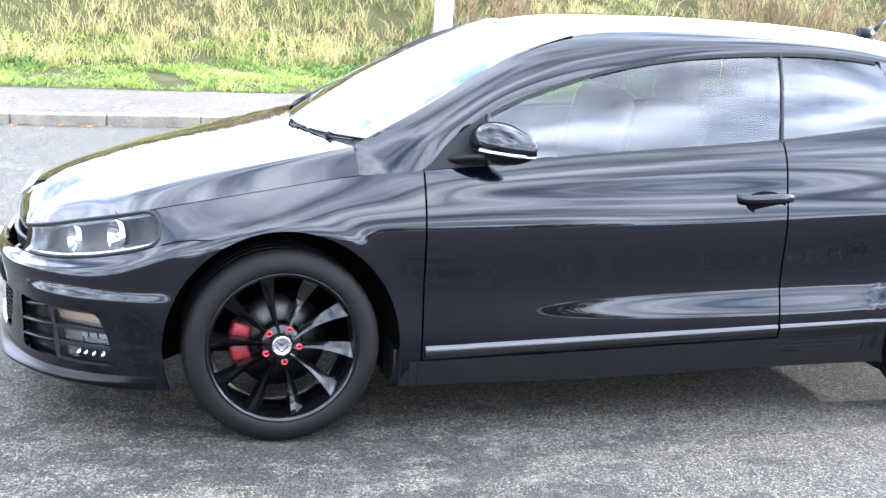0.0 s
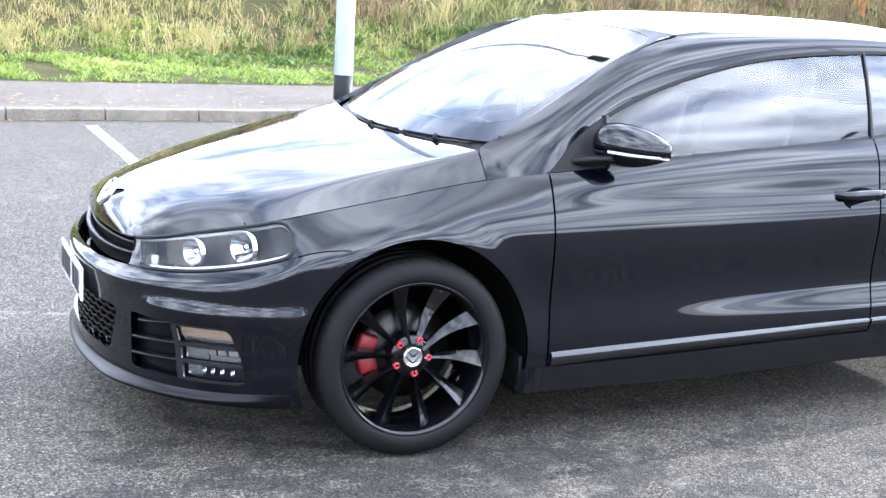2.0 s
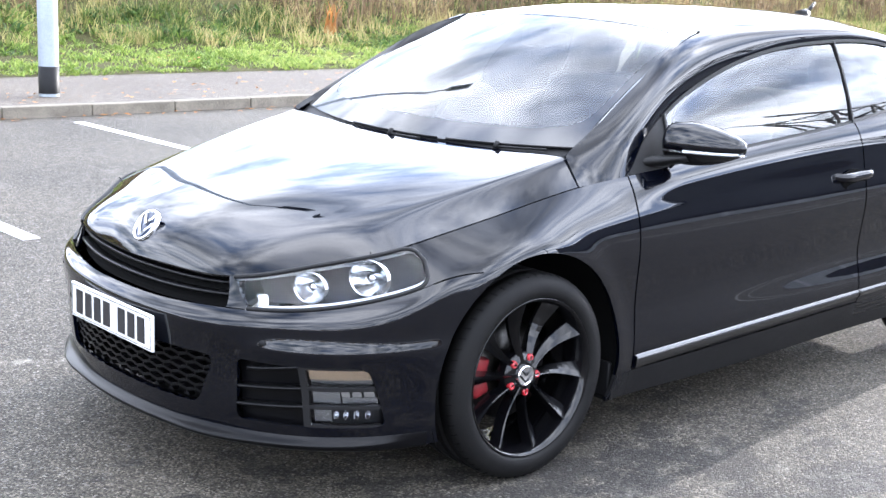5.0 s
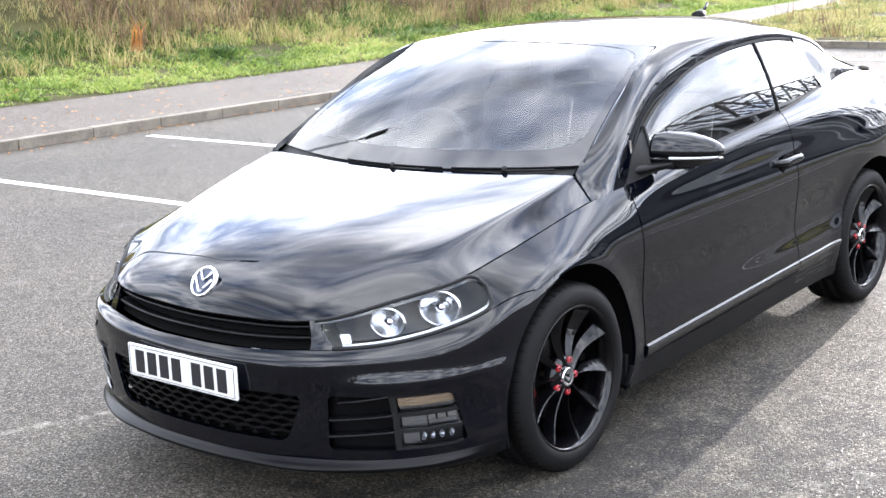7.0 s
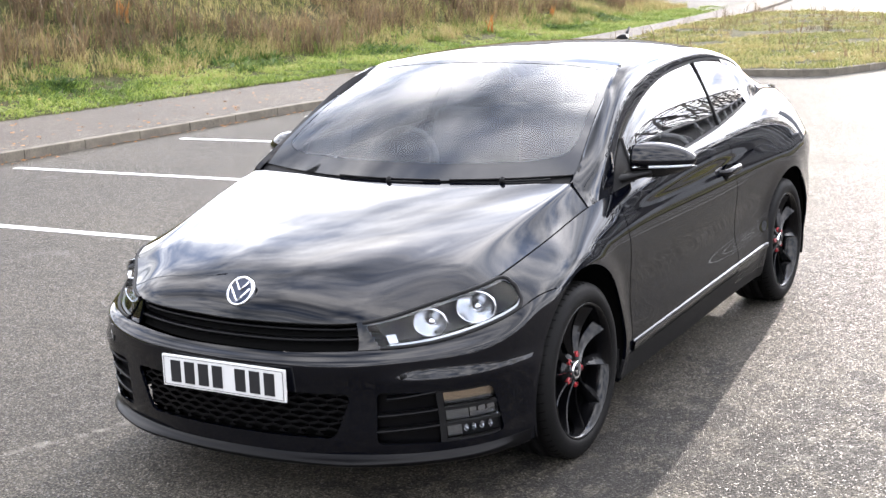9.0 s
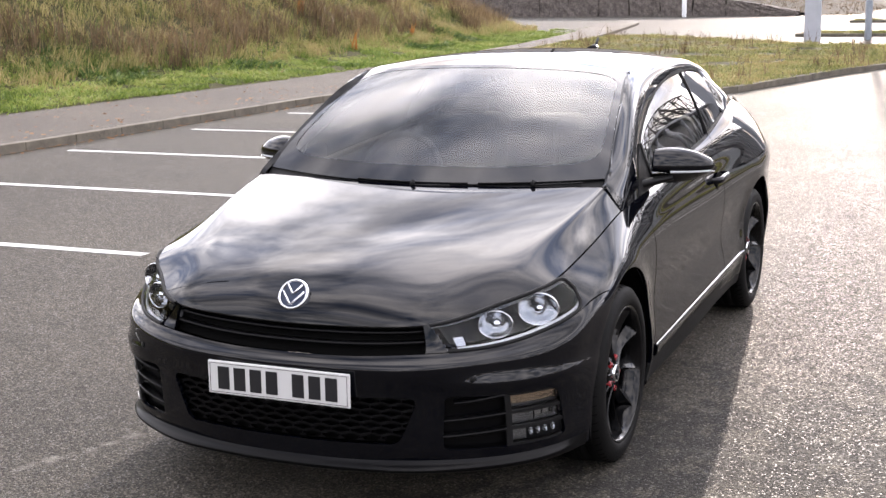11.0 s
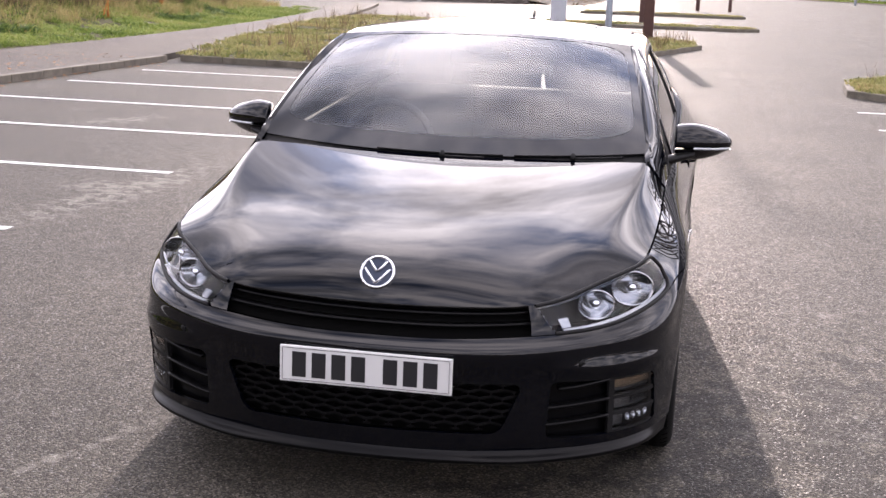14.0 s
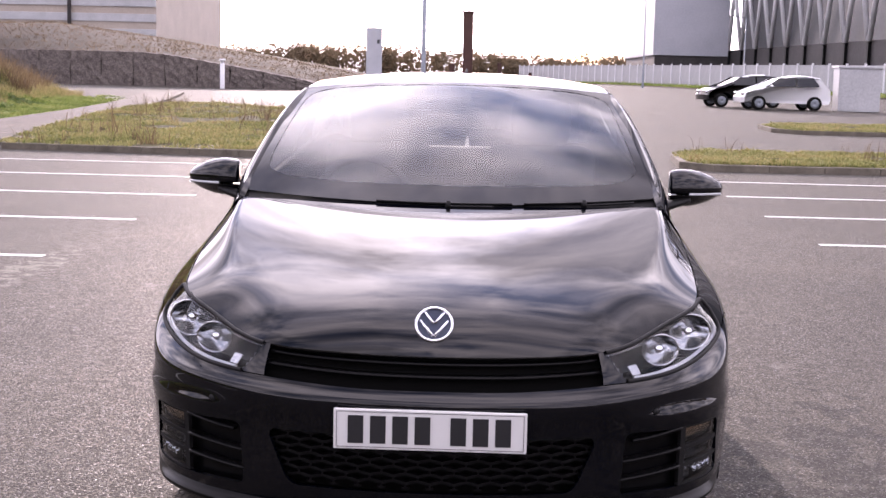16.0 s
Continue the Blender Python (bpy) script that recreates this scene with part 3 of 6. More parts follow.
U_MAT, V_MAT = spline_matrix(U_EXT), spline_matrix(V_KNOTS)
NET = np.array([[tuple(p) for p in l] for l in LINES_EXT])      # line, station, axis
V_CACHE = {}


def smooth(t):
    t = min(max(t, 0), 1)
    return t * t * (3 - 2 * t)


def body(u, v):
    if u < 0:
        p = body(-u, v)
        return Vector((-p.x, p.y, p.z))
    key = round(v, 7)
    if key not in V_CACHE:
        V_CACHE[key] = np.einsum("l,lsa->sa", spline_weights(V_KNOTS, V_MAT, v), NET)
    p = Vector(spline_weights(U_EXT, U_MAT, u) @ V_CACHE[key])
    for c in (AXLE_F, AXLE_R):                       # flared lip round the wheels
        r = math.hypot(p.y - c, p.z - 0.325)
        if p.x > 0.6:
            p.x += 0.009 * math.exp(-((r - ARCH_R + 0.004) / 0.055) ** 2)
    t = (v - .80) / .13
    if t > 0 and p.y > .3:                           # rounded shoulder under the windows
        p.x += (.009 + .008 * smooth((p.y - .8) / 1.6)) * smooth((p.y - .3) / .4) * 6.75 * t * t * max(1 - t, 0)
    if p.y < -.2 and p.x > .4 and .3 < p.z < .56:    # ledge over the fog lamps
        w = smooth((p.x - .50) / .16) * (1 - smooth((p.y + .46) / .2))
        dz = p.z - .480
        d = (1 - dz / .05) ** 2 if 0 < dz < .05 else smooth(1 + dz / .15) if dz <= 0 else 0
        p += Vector((.62, -.78, 0)) * (.013 * w * d)
    return p


def line_at(k, u):
    return Vector(spline_weights(U_EXT, U_MAT, u) @ NET[k])


def u_at(y, line=3):
    """Where a side line passes a given y."""
    a, b = U_KNOTS[4], U_KNOTS[14]
    for _ in range(40):
        c = (a + b) / 2
        if line_at(line, c).y < y:
            a = c
        else:
            b = c
    return (a + b) / 2


def steps(a, b, n):
    return [a + (b - a) * i / n for i in range(n + 1)]


def panel(us, vs, holes=(), inside=None):
    """A piece of the body skin, cut cleanly along its holes; a hole is a function of a place, negative within it."""
    bm = bmesh.new()
    uv = [[(u, v) for v in (vs(u) if callable(vs) else vs)] for u in us]

    def field(q):
        p = body(*q)
        f = min([h(p) for h in holes], default=1.0)
        return min(f, inside(p)) if inside else f
    F = [[field(q) for q in row] for row in uv]
    made = {}

    def corner(i, j):
        if (i, j) not in made:
            made[i, j] = bm.verts.new(body(*uv[i][j]))
        return made[i, j]

    def crossing(a, b):
        key = (min(a, b), max(a, b))
        if key not in made:
            (ia, ja), (ib, jb) = key
            p, q = uv[ia][ja], uv[ib][jb]
            fp = F[ia][ja]
            lo, hi = 0.0, 1.0
            for _ in range(14):
                m = (lo + hi) / 2
                f = field((p[0] + (q[0] - p[0]) * m, p[1] + (q[1] - p[1]) * m))
                if (f >= 0) == (fp >= 0):
                    lo = m
                else:
                    hi = m
            made[key] = bm.verts.new(body(p[0] + (q[0] - p[0]) * lo, p[1] + (q[1] - p[1]) * lo))
        return made[key]
    for i in range(len(us) - 1):
        for j in range(len(uv[0]) - 1):
            ring = [(i, j), (i + 1, j), (i + 1, j + 1), (i, j + 1)]
            good = [F[x][y] >= 0 for x, y in ring]
            if not any(good):
                continue
            poly = []
            for k in range(4):
                n = (k + 1) % 4
                if good[k]:
                    poly.append(corner(*ring[k]))
                if good[k] != good[n]:
                    poly.append(crossing(ring[k], ring[n]))
            if len(set(poly)) == len(poly) and len(poly) > 2:
                bm.faces.new(poly)
    bmesh.ops.dissolve_degenerate(bm, dist=1e-5, edges=bm.edges[:])
    return hem(bm, 0.012, lambda p: Vector((p.x, (p.y - 1.2) * 0.6, p.z - 0.5)))


def arch(c, r=ARCH_R):
    return lambda p: math.hypot(p.y - c, p.z - 0.325) - r


def rounded(cx, cz, hx, hz, r=0.02, skew=0.0):
    """A rounded oblong seen from in front (x, z)."""
    def f(p):
        z = p.z - cz
        x = abs(abs(p.x) - cx) if cx else abs(p.x)
        dx, dz = x - (hx + skew * z) + r, abs(z) - hz + r
        return math.hypot(max(dx, 0), max(dz, 0)) + min(max(dx, dz), 0) - r
    return f


car = empty("coupe_car", "glossy black three-door coupe with black wheels parked on asphalt", "car")


def both(name, bm, mat, label="", parent=car):
    """The part and its twin on the other side."""
    twin = mirrored(bm)
    a = part(name, bm, mat, parent, label)
    b = part(name, twin, mat, parent, label)
    return a, b


U_FEND, U_DOOR, U_QUART = u_at(-0.30), u_at(0.463), u_at(1.765)
U_LAMP0, U_LAMP1 = U_KNOTS[2], u_at(-0.405)
GAP = 0.0034
V0, V_SILL, VE, VF = .18, .262, V_KNOTS[4], V_KNOTS[5]

# bumper, in one piece across the nose
INTAKE = rounded(0, .352, .425, .078, .03, .42)
FOG = rounded(.680, .347, .150, .090, .02, -.06)
U_BUMP, U_SEAM = u_at(-.40), u_at(-.222)


def seam_v(u):
    """The joint between bumper and wing, from the head lamp's tip down to the arch."""
    s = min(max((u - U_BUMP) / (U_SEAM - U_BUMP), 0), 1)
    return VE - .004 - .045 * s * s


us = steps(-U_BUMP, U_BUMP, 170)
part("front_bumper", panel(us, steps(V0, VE - GAP, 64), (INTAKE, FOG)), PAINT, car)
# the bumper's ends between the arch and the wing
both("bumper_corner", panel(steps(U_BUMP, U_SEAM, 24), lambda u: steps(V0, seam_v(u) - GAP, 50), (arch(AXLE_F),)), PAINT)
# wings
LAMP_TIP = lambda p: ((abs((p.y + .50) / .107) ** 2.6 + abs((p.z - .694 - .25 * (p.y + .42)) / .056) ** 2.6) ** (1 / 2.6) - 1) * .047
bm = panel(steps(U_KNOTS[4] - .004, U_SEAM, 34), lambda u: steps(seam_v(u) + GAP, VF - GAP, 30), (LAMP_TIP, arch(AXLE_F)))
both("wing_front", bm, PAINT)
both("front_wing", panel(steps(U_SEAM, U_DOOR - GAP, 64), steps(V0, VF - GAP, 76), (arch(AXLE_F),)), PAINT)
both("door_skin", panel(steps(U_DOOR + GAP, U_QUART - GAP, 80), steps(V_SILL + GAP, VF, 56)), PAINT)
both("sill", panel(steps(u_at(0.36), u_at(2.24), 60), steps(V0, V_SILL - GAP, 8), (arch(AXLE_F), arch(AXLE_R))), PLASTIC)
both("rear_quarter", panel(steps(U_QUART + GAP, U_KNOTS[-1], 110), steps(V0 + .0, VF, 60), (arch(AXLE_R),), lambda p: max(p.z - .262, p.y - 2.3)), PAINT)

# dark inner shell behind the gaps, with wheel housings
bm = bmesh.new()
pts = []
for u in steps(0, U_KNOTS[-1], 90):
    row = []
    for v in steps(V0 + .01, VF - .01, 16):
        p = body(u, v)
        row.append(Vector((p.x * .955, 1.2 + (p.y - 1.2) * .975, p.z)))
    pts.append(row)
grid_faces(bm, pts, keep=lambda i, j: all(math.hypot(pts[i][j].y - c, pts[i][j].z - .325) > ARCH_R + .075 for c in (AXLE_F, AXLE_R)) and not (pts[i][j].y < -.35 and .24 < pts[i][j].z))
both("inner_shell", bm, VOID)
for c in (AXLE_F, AXLE_R):
    bm = bmesh.new()
    rows = []
    for k in range(33):
        a = math.pi * (-0.12 + 1.24 * k / 32)
        rows.append([Vector((x, c + r * math.cos(a), .325 + r * math.sin(a))) for x, r in ((.50, .02), (.50, ARCH_R + .012), (.875, ARCH_R + .012))])
    grid_faces(bm, rows)
    both("wheel_housing", bm, VOID)
bm = bmesh.new()
box(bm, (-.80, .40, .20), (.80, 2.18, .23), .01)
box(bm, (-.50, -.36, .205), (.50, .395, .225), .01)
box(bm, (-.50, 2.185, .205), (.50, 3.1, .225), .01)
box(bm, (-.52, -.78, .20), (.52, -.365, .23), .01)
part("underbody", bm, VOID, car)

# bonnet: a crowned middle that breaks along a shoulder line towards the wings
def mid_z(y):
    """Height of the bonnet along its middle."""
    d = max(y + .862, 0)
    return .643 + .1278 * d + .038 * (1 - math.exp(-d / .018)) + .058 * (1 - math.exp(-d / .10)) + .1048 * (1 - math.exp(-d / .5))


def shoulder(y):
    """Where the bonnet's shoulder line runs: share of the half width, and height."""
    d = max(y + .862, 0)
    return ((-.3776 * y - .1126) * y + .1347) * y + .9006, .655 + .172 * d + .1414 * (1 - math.exp(-d / .6))


F_ROWS = [(u, line_at(5, u)) for u in steps(0, U_KNOTS[7] + .03, 400)]


def edge_at(y):
    """Half width and height of the bonnet's rim at y."""
    for (u0, p), (u1, q) in zip(F_ROWS, F_ROWS[1:]):
        if q.y >= y:
            s = (y - p.y) / max(q.y - p.y, 1e-6)
            r = p.lerp(q, min(max(s, 0), 1))
            return r.x, r.z
    return F_ROWS[-1][1].x, F_ROWS[-1][1].z


def bonnet_z(x, y):
    xf, zf = edge_at(y)
    zc = mid_z(y)
    rs, zs = shoulder(y)
    q = min(abs(x) / max(xf - .0035, .002), 1)
    a = zc - (zc - zs) * (q / rs) ** 2.3
    b = zs + (zs - zf) / (1 - rs) * (rs - q)
    k = .0045
    m = min(a, b)
    z = m - k * math.log(math.exp(-(a - m) / k) + math.exp(-(b - m) / k)) + k * .05
    yr, zr = rim_front(abs(x))
    d = max(y - yr, 0)
    full = max(smooth(d / .50), smooth((abs(x) - .26) / .36))
    if full < 1:                                     # near the nose the roll follows the front rim
        roll = .038 * (1 - smooth((abs(x) - .12) / .46))
        n = zr + .1278 * d + roll * (1 - math.exp(-d / .018)) + .058 * (1 - math.exp(-d / .10)) + .1048 * (1 - math.exp(-d / .5))
        z = n + (z - n) * full
    return z - GAP * .4


def rim_front(x):
    """Place and height of the bonnet's front rim at a given x."""
    for (u0, p), (u1, q) in zip(F_ROWS, F_ROWS[1:]):
        if q.x >= x:
            t = (x - p.x) / max(q.x - p.x, 1e-6)
            return p.y + (q.y - p.y) * t, p.z + (q.z - p.z) * t
    return F_ROWS[-1][1].y, F_ROWS[-1][1].z


U_NOSE = next(u for u, p in F_ROWS if p.y > -.52)
U_BACK = next(u for u, p in F_ROWS if p.y > .252)


def rim_at(u):
    p = line_at(5, abs(u))
    return Vector((math.copysign(max(p.x - .0035, 0), u), p.y))


def bonnet_at(r, s):
    """The bonnet as a patch between its front rim, its two side rims and its back edge; r across, s from front to back."""
    side = rim_at(U_NOSE + (U_BACK - U_NOSE) * s)
    front = rim_at(r * U_NOSE)
    corner = rim_at(U_BACK)
    back = Vector((corner.x * r, .14 + (corner.y - .14) * abs(r) ** 1.6))
    nose = rim_at(U_NOSE)
    p = front * (1 - s) + back * s + Vector((side.x * r, side.y)) - (Vector((nose.x * r, nose.y)) * (1 - s) + Vector((corner.x * r, corner.y)) * s)
    return Vector((p.x, p.y, bonnet_z(p.x, p.y)))


bm = bmesh.new()
rs_ = [math.copysign(1 - (1 - abs(i) / 48) ** 1.4, i) for i in range(-48, 49)]
grid_faces(bm, [[bonnet_at(r, t ** 1.6) for r in rs_] for t in steps(0, 1, 84)])
hem(bm, .014, lambda p: Vector((0, -.2, 1)))
bonnet = part("bonnet", bm, PAINT, car)

# ---- greenhouse ----
WIN = [(.803, .247, .8775), (.808, .45, .893), (.776, .57, 1.005), (.742, .72, 1.095), (.702, .98, 1.195), (.673, 1.25, 1.262), (.652, 1.70, 1.308), (.645, 2.15, 1.298), (.652, 2.42, 1.245), (.668, 2.62, 1.150), (.660, 2.98, 1.080)]
RAIL = [(.746, .240, .960), (.739, .268, .986), (.722, .42, 1.066), (.693, .60, 1.168), (.645, .83, 1.288), (.603, 1.06, 1.350), (.588, 1.70, 1.370), (.582, 2.20, 1.332), (.588, 2.50, 1.262), (.60, 2.70, 1.175), (.640, 3.02, 1.075)]
WIN, RAIL = [Vector(p) for p in WIN], [Vector(p) for p in RAIL]
GK = chord_knots(WIN)


def win_edge(g):
    return spline(GK, WIN, g)


def rail_edge(g):
    return spline(GK, RAIL, g)


def solve(f, lo, hi, value):
    for _ in range(40):
        c = (lo + hi) / 2
        if f(c) < value:
            lo = c
        else:
            hi = c
    return (lo + hi) / 2


bm = bmesh.new()
rows = []
for g in steps(0, GK[-1], 90):
    a, b = win_edge(g), rail_edge(g)
    out = Vector((.8, 0, .6)) * (.018 * min(1, g / .3, (GK[-1] - g) / .5))
    rows.append([a.lerp(b, s) + out * (4 * s * (1 - s)) for s in steps(0, 1, 10)])
grid_faces(bm, rows)
both("roof_pillar", hem(bm, .02, lambda p: Vector((p.x, 0, .4))), PAINT)


def belt(y):
    return line_at(5, u_at(y, 5))


def side_glass(y0, y1, lean, n):
    """Side window between the belt and the window's upper edge; lean: how far its ends lie back at the top."""
    bm = bmesh.new()
    rows = []
    for s in steps(0, 1, n):
        yb = y0[0] + (y1[0] - y0[0]) * s
        yt = y0[1] + (y1[1] - y0[1]) * s
        a = belt(yb)
        b = win_edge(solve(lambda g: win_edge(g).y, GK[1], GK[-1], yt))
        rows.append([a.lerp(b, q) + Vector((-.010 + .012 * 4 * q * (1 - q), 0, 0)) for q in steps(0.0, 1, 10)])
    grid_faces(bm, rows)
    return hem(bm, .004, lambda p: Vector((p.x, 0, 0)))


for o in both("side_window", side_glass((.47, .475), (1.756, 1.80), 0, 40), DOOR_GLASS, "side window reflecting sky over a dark cabin"):
    o.visible_shadow = False
for o in both("rear_side_window", side_glass((1.766, 1.810), (2.27, 2.21), 0, 20), SIDE_GLASS, "dark tinted side window"):
    o.visible_shadow = False


def ribbon(edge_a, edge_b, n, m, lift):
    bm = bmesh.new()
    rows = []
    for s in steps(0, 1, n):
        a, b = edge_a(s), edge_b(s)
        rows.append([a.lerp(b, q) + Vector((lift, 0, 0)) for q in steps(0, 1, m)])
    grid_faces(bm, rows)
    return hem(bm, .012, lambda p: Vector((p.x, 0, 0)))


def g_at(y):
    return solve(lambda g: win_edge(g).y, GK[1], GK[-1], y)


# black seal round the windows, waist strip and centre post
both("window_seal", ribbon(lambda s: win_edge(GK[1] + (g_at(2.19) - GK[1]) * s), lambda s: win_edge(GK[1] + (g_at(2.19) - GK[1]) * s) + Vector((.003, .003, -.012)), 60, 2, .002), SEAL)
both("waist_strip", ribbon(lambda s: belt(.47 + 1.79 * s) + Vector((-.004, 0, .0)), lambda s: belt(.47 + 1.79 * s) + Vector((-.010, 0, .010)), 50, 1, .002), SEAL)
both("centre_post", ribbon(lambda s: belt(1.756).lerp(win_edge(g_at(1.801)), s) + Vector((.008 * (4 * s * (1 - s)), 0, 0)), lambda s: belt(1.765).lerp(win_edge(g_at(1.809)), s) + Vector((.008 * (4 * s * (1 - s)), 0, 0)), 12, 2, .001), SEAL)
# rear pillar from the belt to the roof edge
bm = bmesh.new()
rows = []
for s in steps(0, 1, 30):
    a = belt(2.27 + .83 * s)
    b = win_edge(GK[-1] - (GK[-1] - g_at(2.21)) * (1 - s))
    rows.append([a.lerp(b, q) + Vector(((-.008 + .008 * smooth(s * 6) + .02 * smooth(s * 2.5)) * 4 * q * (1 - q), 0, 0)) for q in steps(0, 1, 10)])
grid_faces(bm, rows)
both("rear_pillar", hem(bm, .015, lambda p: Vector((p.x, .3, 0))), PAINT)

# windscreen and its dark border
WS_BOTTOM = lambda s: Vector((.730 * s, .142 + .158 * s * s, .962 + .020 * s * s))
WS_TOP = lambda s: Vector((.608 * s, .935 + .085 * s * s, 1.376 - .035 * s * s))


def screen_at(s, q, lift=0.0):
    return WS_BOTTOM(s).lerp(WS_TOP(s), q) + Vector((0, -.5, .85)) * (.028 * 4 * q * (1 - q) + lift)


def screen(s0, s1, q0, q1, n, m, lift=0.0):
    bm = bmesh.new()
    grid_faces(bm, [[screen_at(s, q, lift) for q in steps(q0, q1, m)] for s in steps(s0, s1, n)])
    return hem(bm, .005, lambda p: Vector((0, -.6, .8)))


windscreen = part("windscreen", screen(-1, 1, 0, 1, 40, 24), WINDSCREEN, car, "raked windscreen reflecting a cloudy sky")
windscreen.visible_shadow = False
bm = bmesh.new()                                     # black printed border with rounded inner corners
rows = []
for k in range(161):
    a = 2 * math.pi * k / 160
    ca, sa = math.cos(a), math.sin(a)
    big = max(abs(ca), abs(sa))
    sup = (abs(ca) ** 9 + abs(sa) ** 9) ** (1 / 9)
    rows.append([screen_at((ca / big) + ((ca / sup) * .955 - ca / big) * t, .5 + .5 * sa / big + (.54 + .425 * sa / sup - .5 - .5 * sa / big) * t, .0015) for t in (0, .5, 1)])
grid_faces(bm, rows)
bmesh.ops.remove_doubles(bm, verts=bm.verts[:], dist=.0001)
part("screen_border", hem(bm, .003, lambda p: Vector((0, -.6, .8))), FRIT, windscreen)
part("sensor_pod", screen(-.12, .12, .90, .962, 6, 6, -.004), GLOSS_BLACK, windscreen)
bm = bmesh.new()
lathe(bm, [(-.02, .001), (-.02, .05), (.0, .05), (.0, .001)], 24, "z", Matrix.Translation(screen_at(0, .875, -.010)) @ Vector((0, -.5, .85)).to_track_quat("Z", "Y").to_matrix().to_4x4() @ Matrix.Diagonal((1.1, .8, 1, 1)))
part("rain_sensor", bm, PLASTIC, windscreen)

# painted return between the screen's edge and the pillar
bm = bmesh.new()
rows = []
for q in steps(0, 1, 30):
    p = screen_at(1, q, -.001)
    e = rail_edge(solve(lambda g: rail_edge(g).y, 0, g_at(2.0), p.y))
    rows.append([p.lerp(e, t) + Vector((0, -.001, .002)) * math.sin(math.pi * t) for t in (0, .5, 1)])
grid_faces(bm, rows)
both("pillar_return", hem(bm, .01, lambda p: Vector((.5, -.5, .6))), PAINT)

# roof
ROOF_MID = [(.935, 1.374), (1.15, 1.402), (1.45, 1.414), (1.8, 1.413), (2.15, 1.398), (2.5, 1.358), (2.70, 1.315)]
RK = [p[0] for p in ROOF_MID]
bm = bmesh.new()
rows = []
g0, g_end = (solve(lambda g: rail_edge(g).y, 0, GK[-1], y) for y in (1.02, 2.70))
for i in range(61):
    s = i / 60
    e = rail_edge(g0 + (g_end - g0) * s)
    ym = .935 + (2.70 - .935) * s
    zm = spline(RK, [Vector((0, y, z)) for y, z in ROOF_MID], ym).z
    row = []
    for j in range(-20, 21):
        x = j / 20
        k = abs(x) ** (2.0 + .6 * min(1, s * 4))
        row.append(Vector((e.x * x, ym + (e.y - ym) * x * x, zm + (e.z - zm) * k)))
    rows.append(row)
grid_faces(bm, rows)
part("roof", hem(bm, .012, lambda p: Vector((0, 0, 1))), PAINT, car)
# tailgate with its window
bm = bmesh.new()
rows = []
for j in range(-16, 17):
    x = j / 16
    top = Vector((.60 * x, 2.70, 1.315 + (1.178 - 1.315) * abs(x) ** 2.6))
    low = Vector((.64 * x, 3.17 - .07 * x * x, 1.075 - .012 * x * x))
    rows.append([top.lerp(low, q) + Vector((0, .5, .8)) * .03 * (1 - x * x) * 4 * q * (1 - q) for q in steps(0, 1, 10)])
grid_faces(bm, rows)
o = part("rear_window", hem(bm, .012, lambda p: Vector((0, .3, 1))), REAR_GLASS, car, "tinted rear window")
o.visible_shadow = False
bm = bmesh.new()
rod(bm, (0, 2.52, 1.365), (0, 2.57, 1.385), .035, .022, 16)
rod(bm, (0, 2.56, 1.375), (0, 2.63, 1.435), .012, .006, 10)
part("roof_aerial", bm, PLASTIC, car)
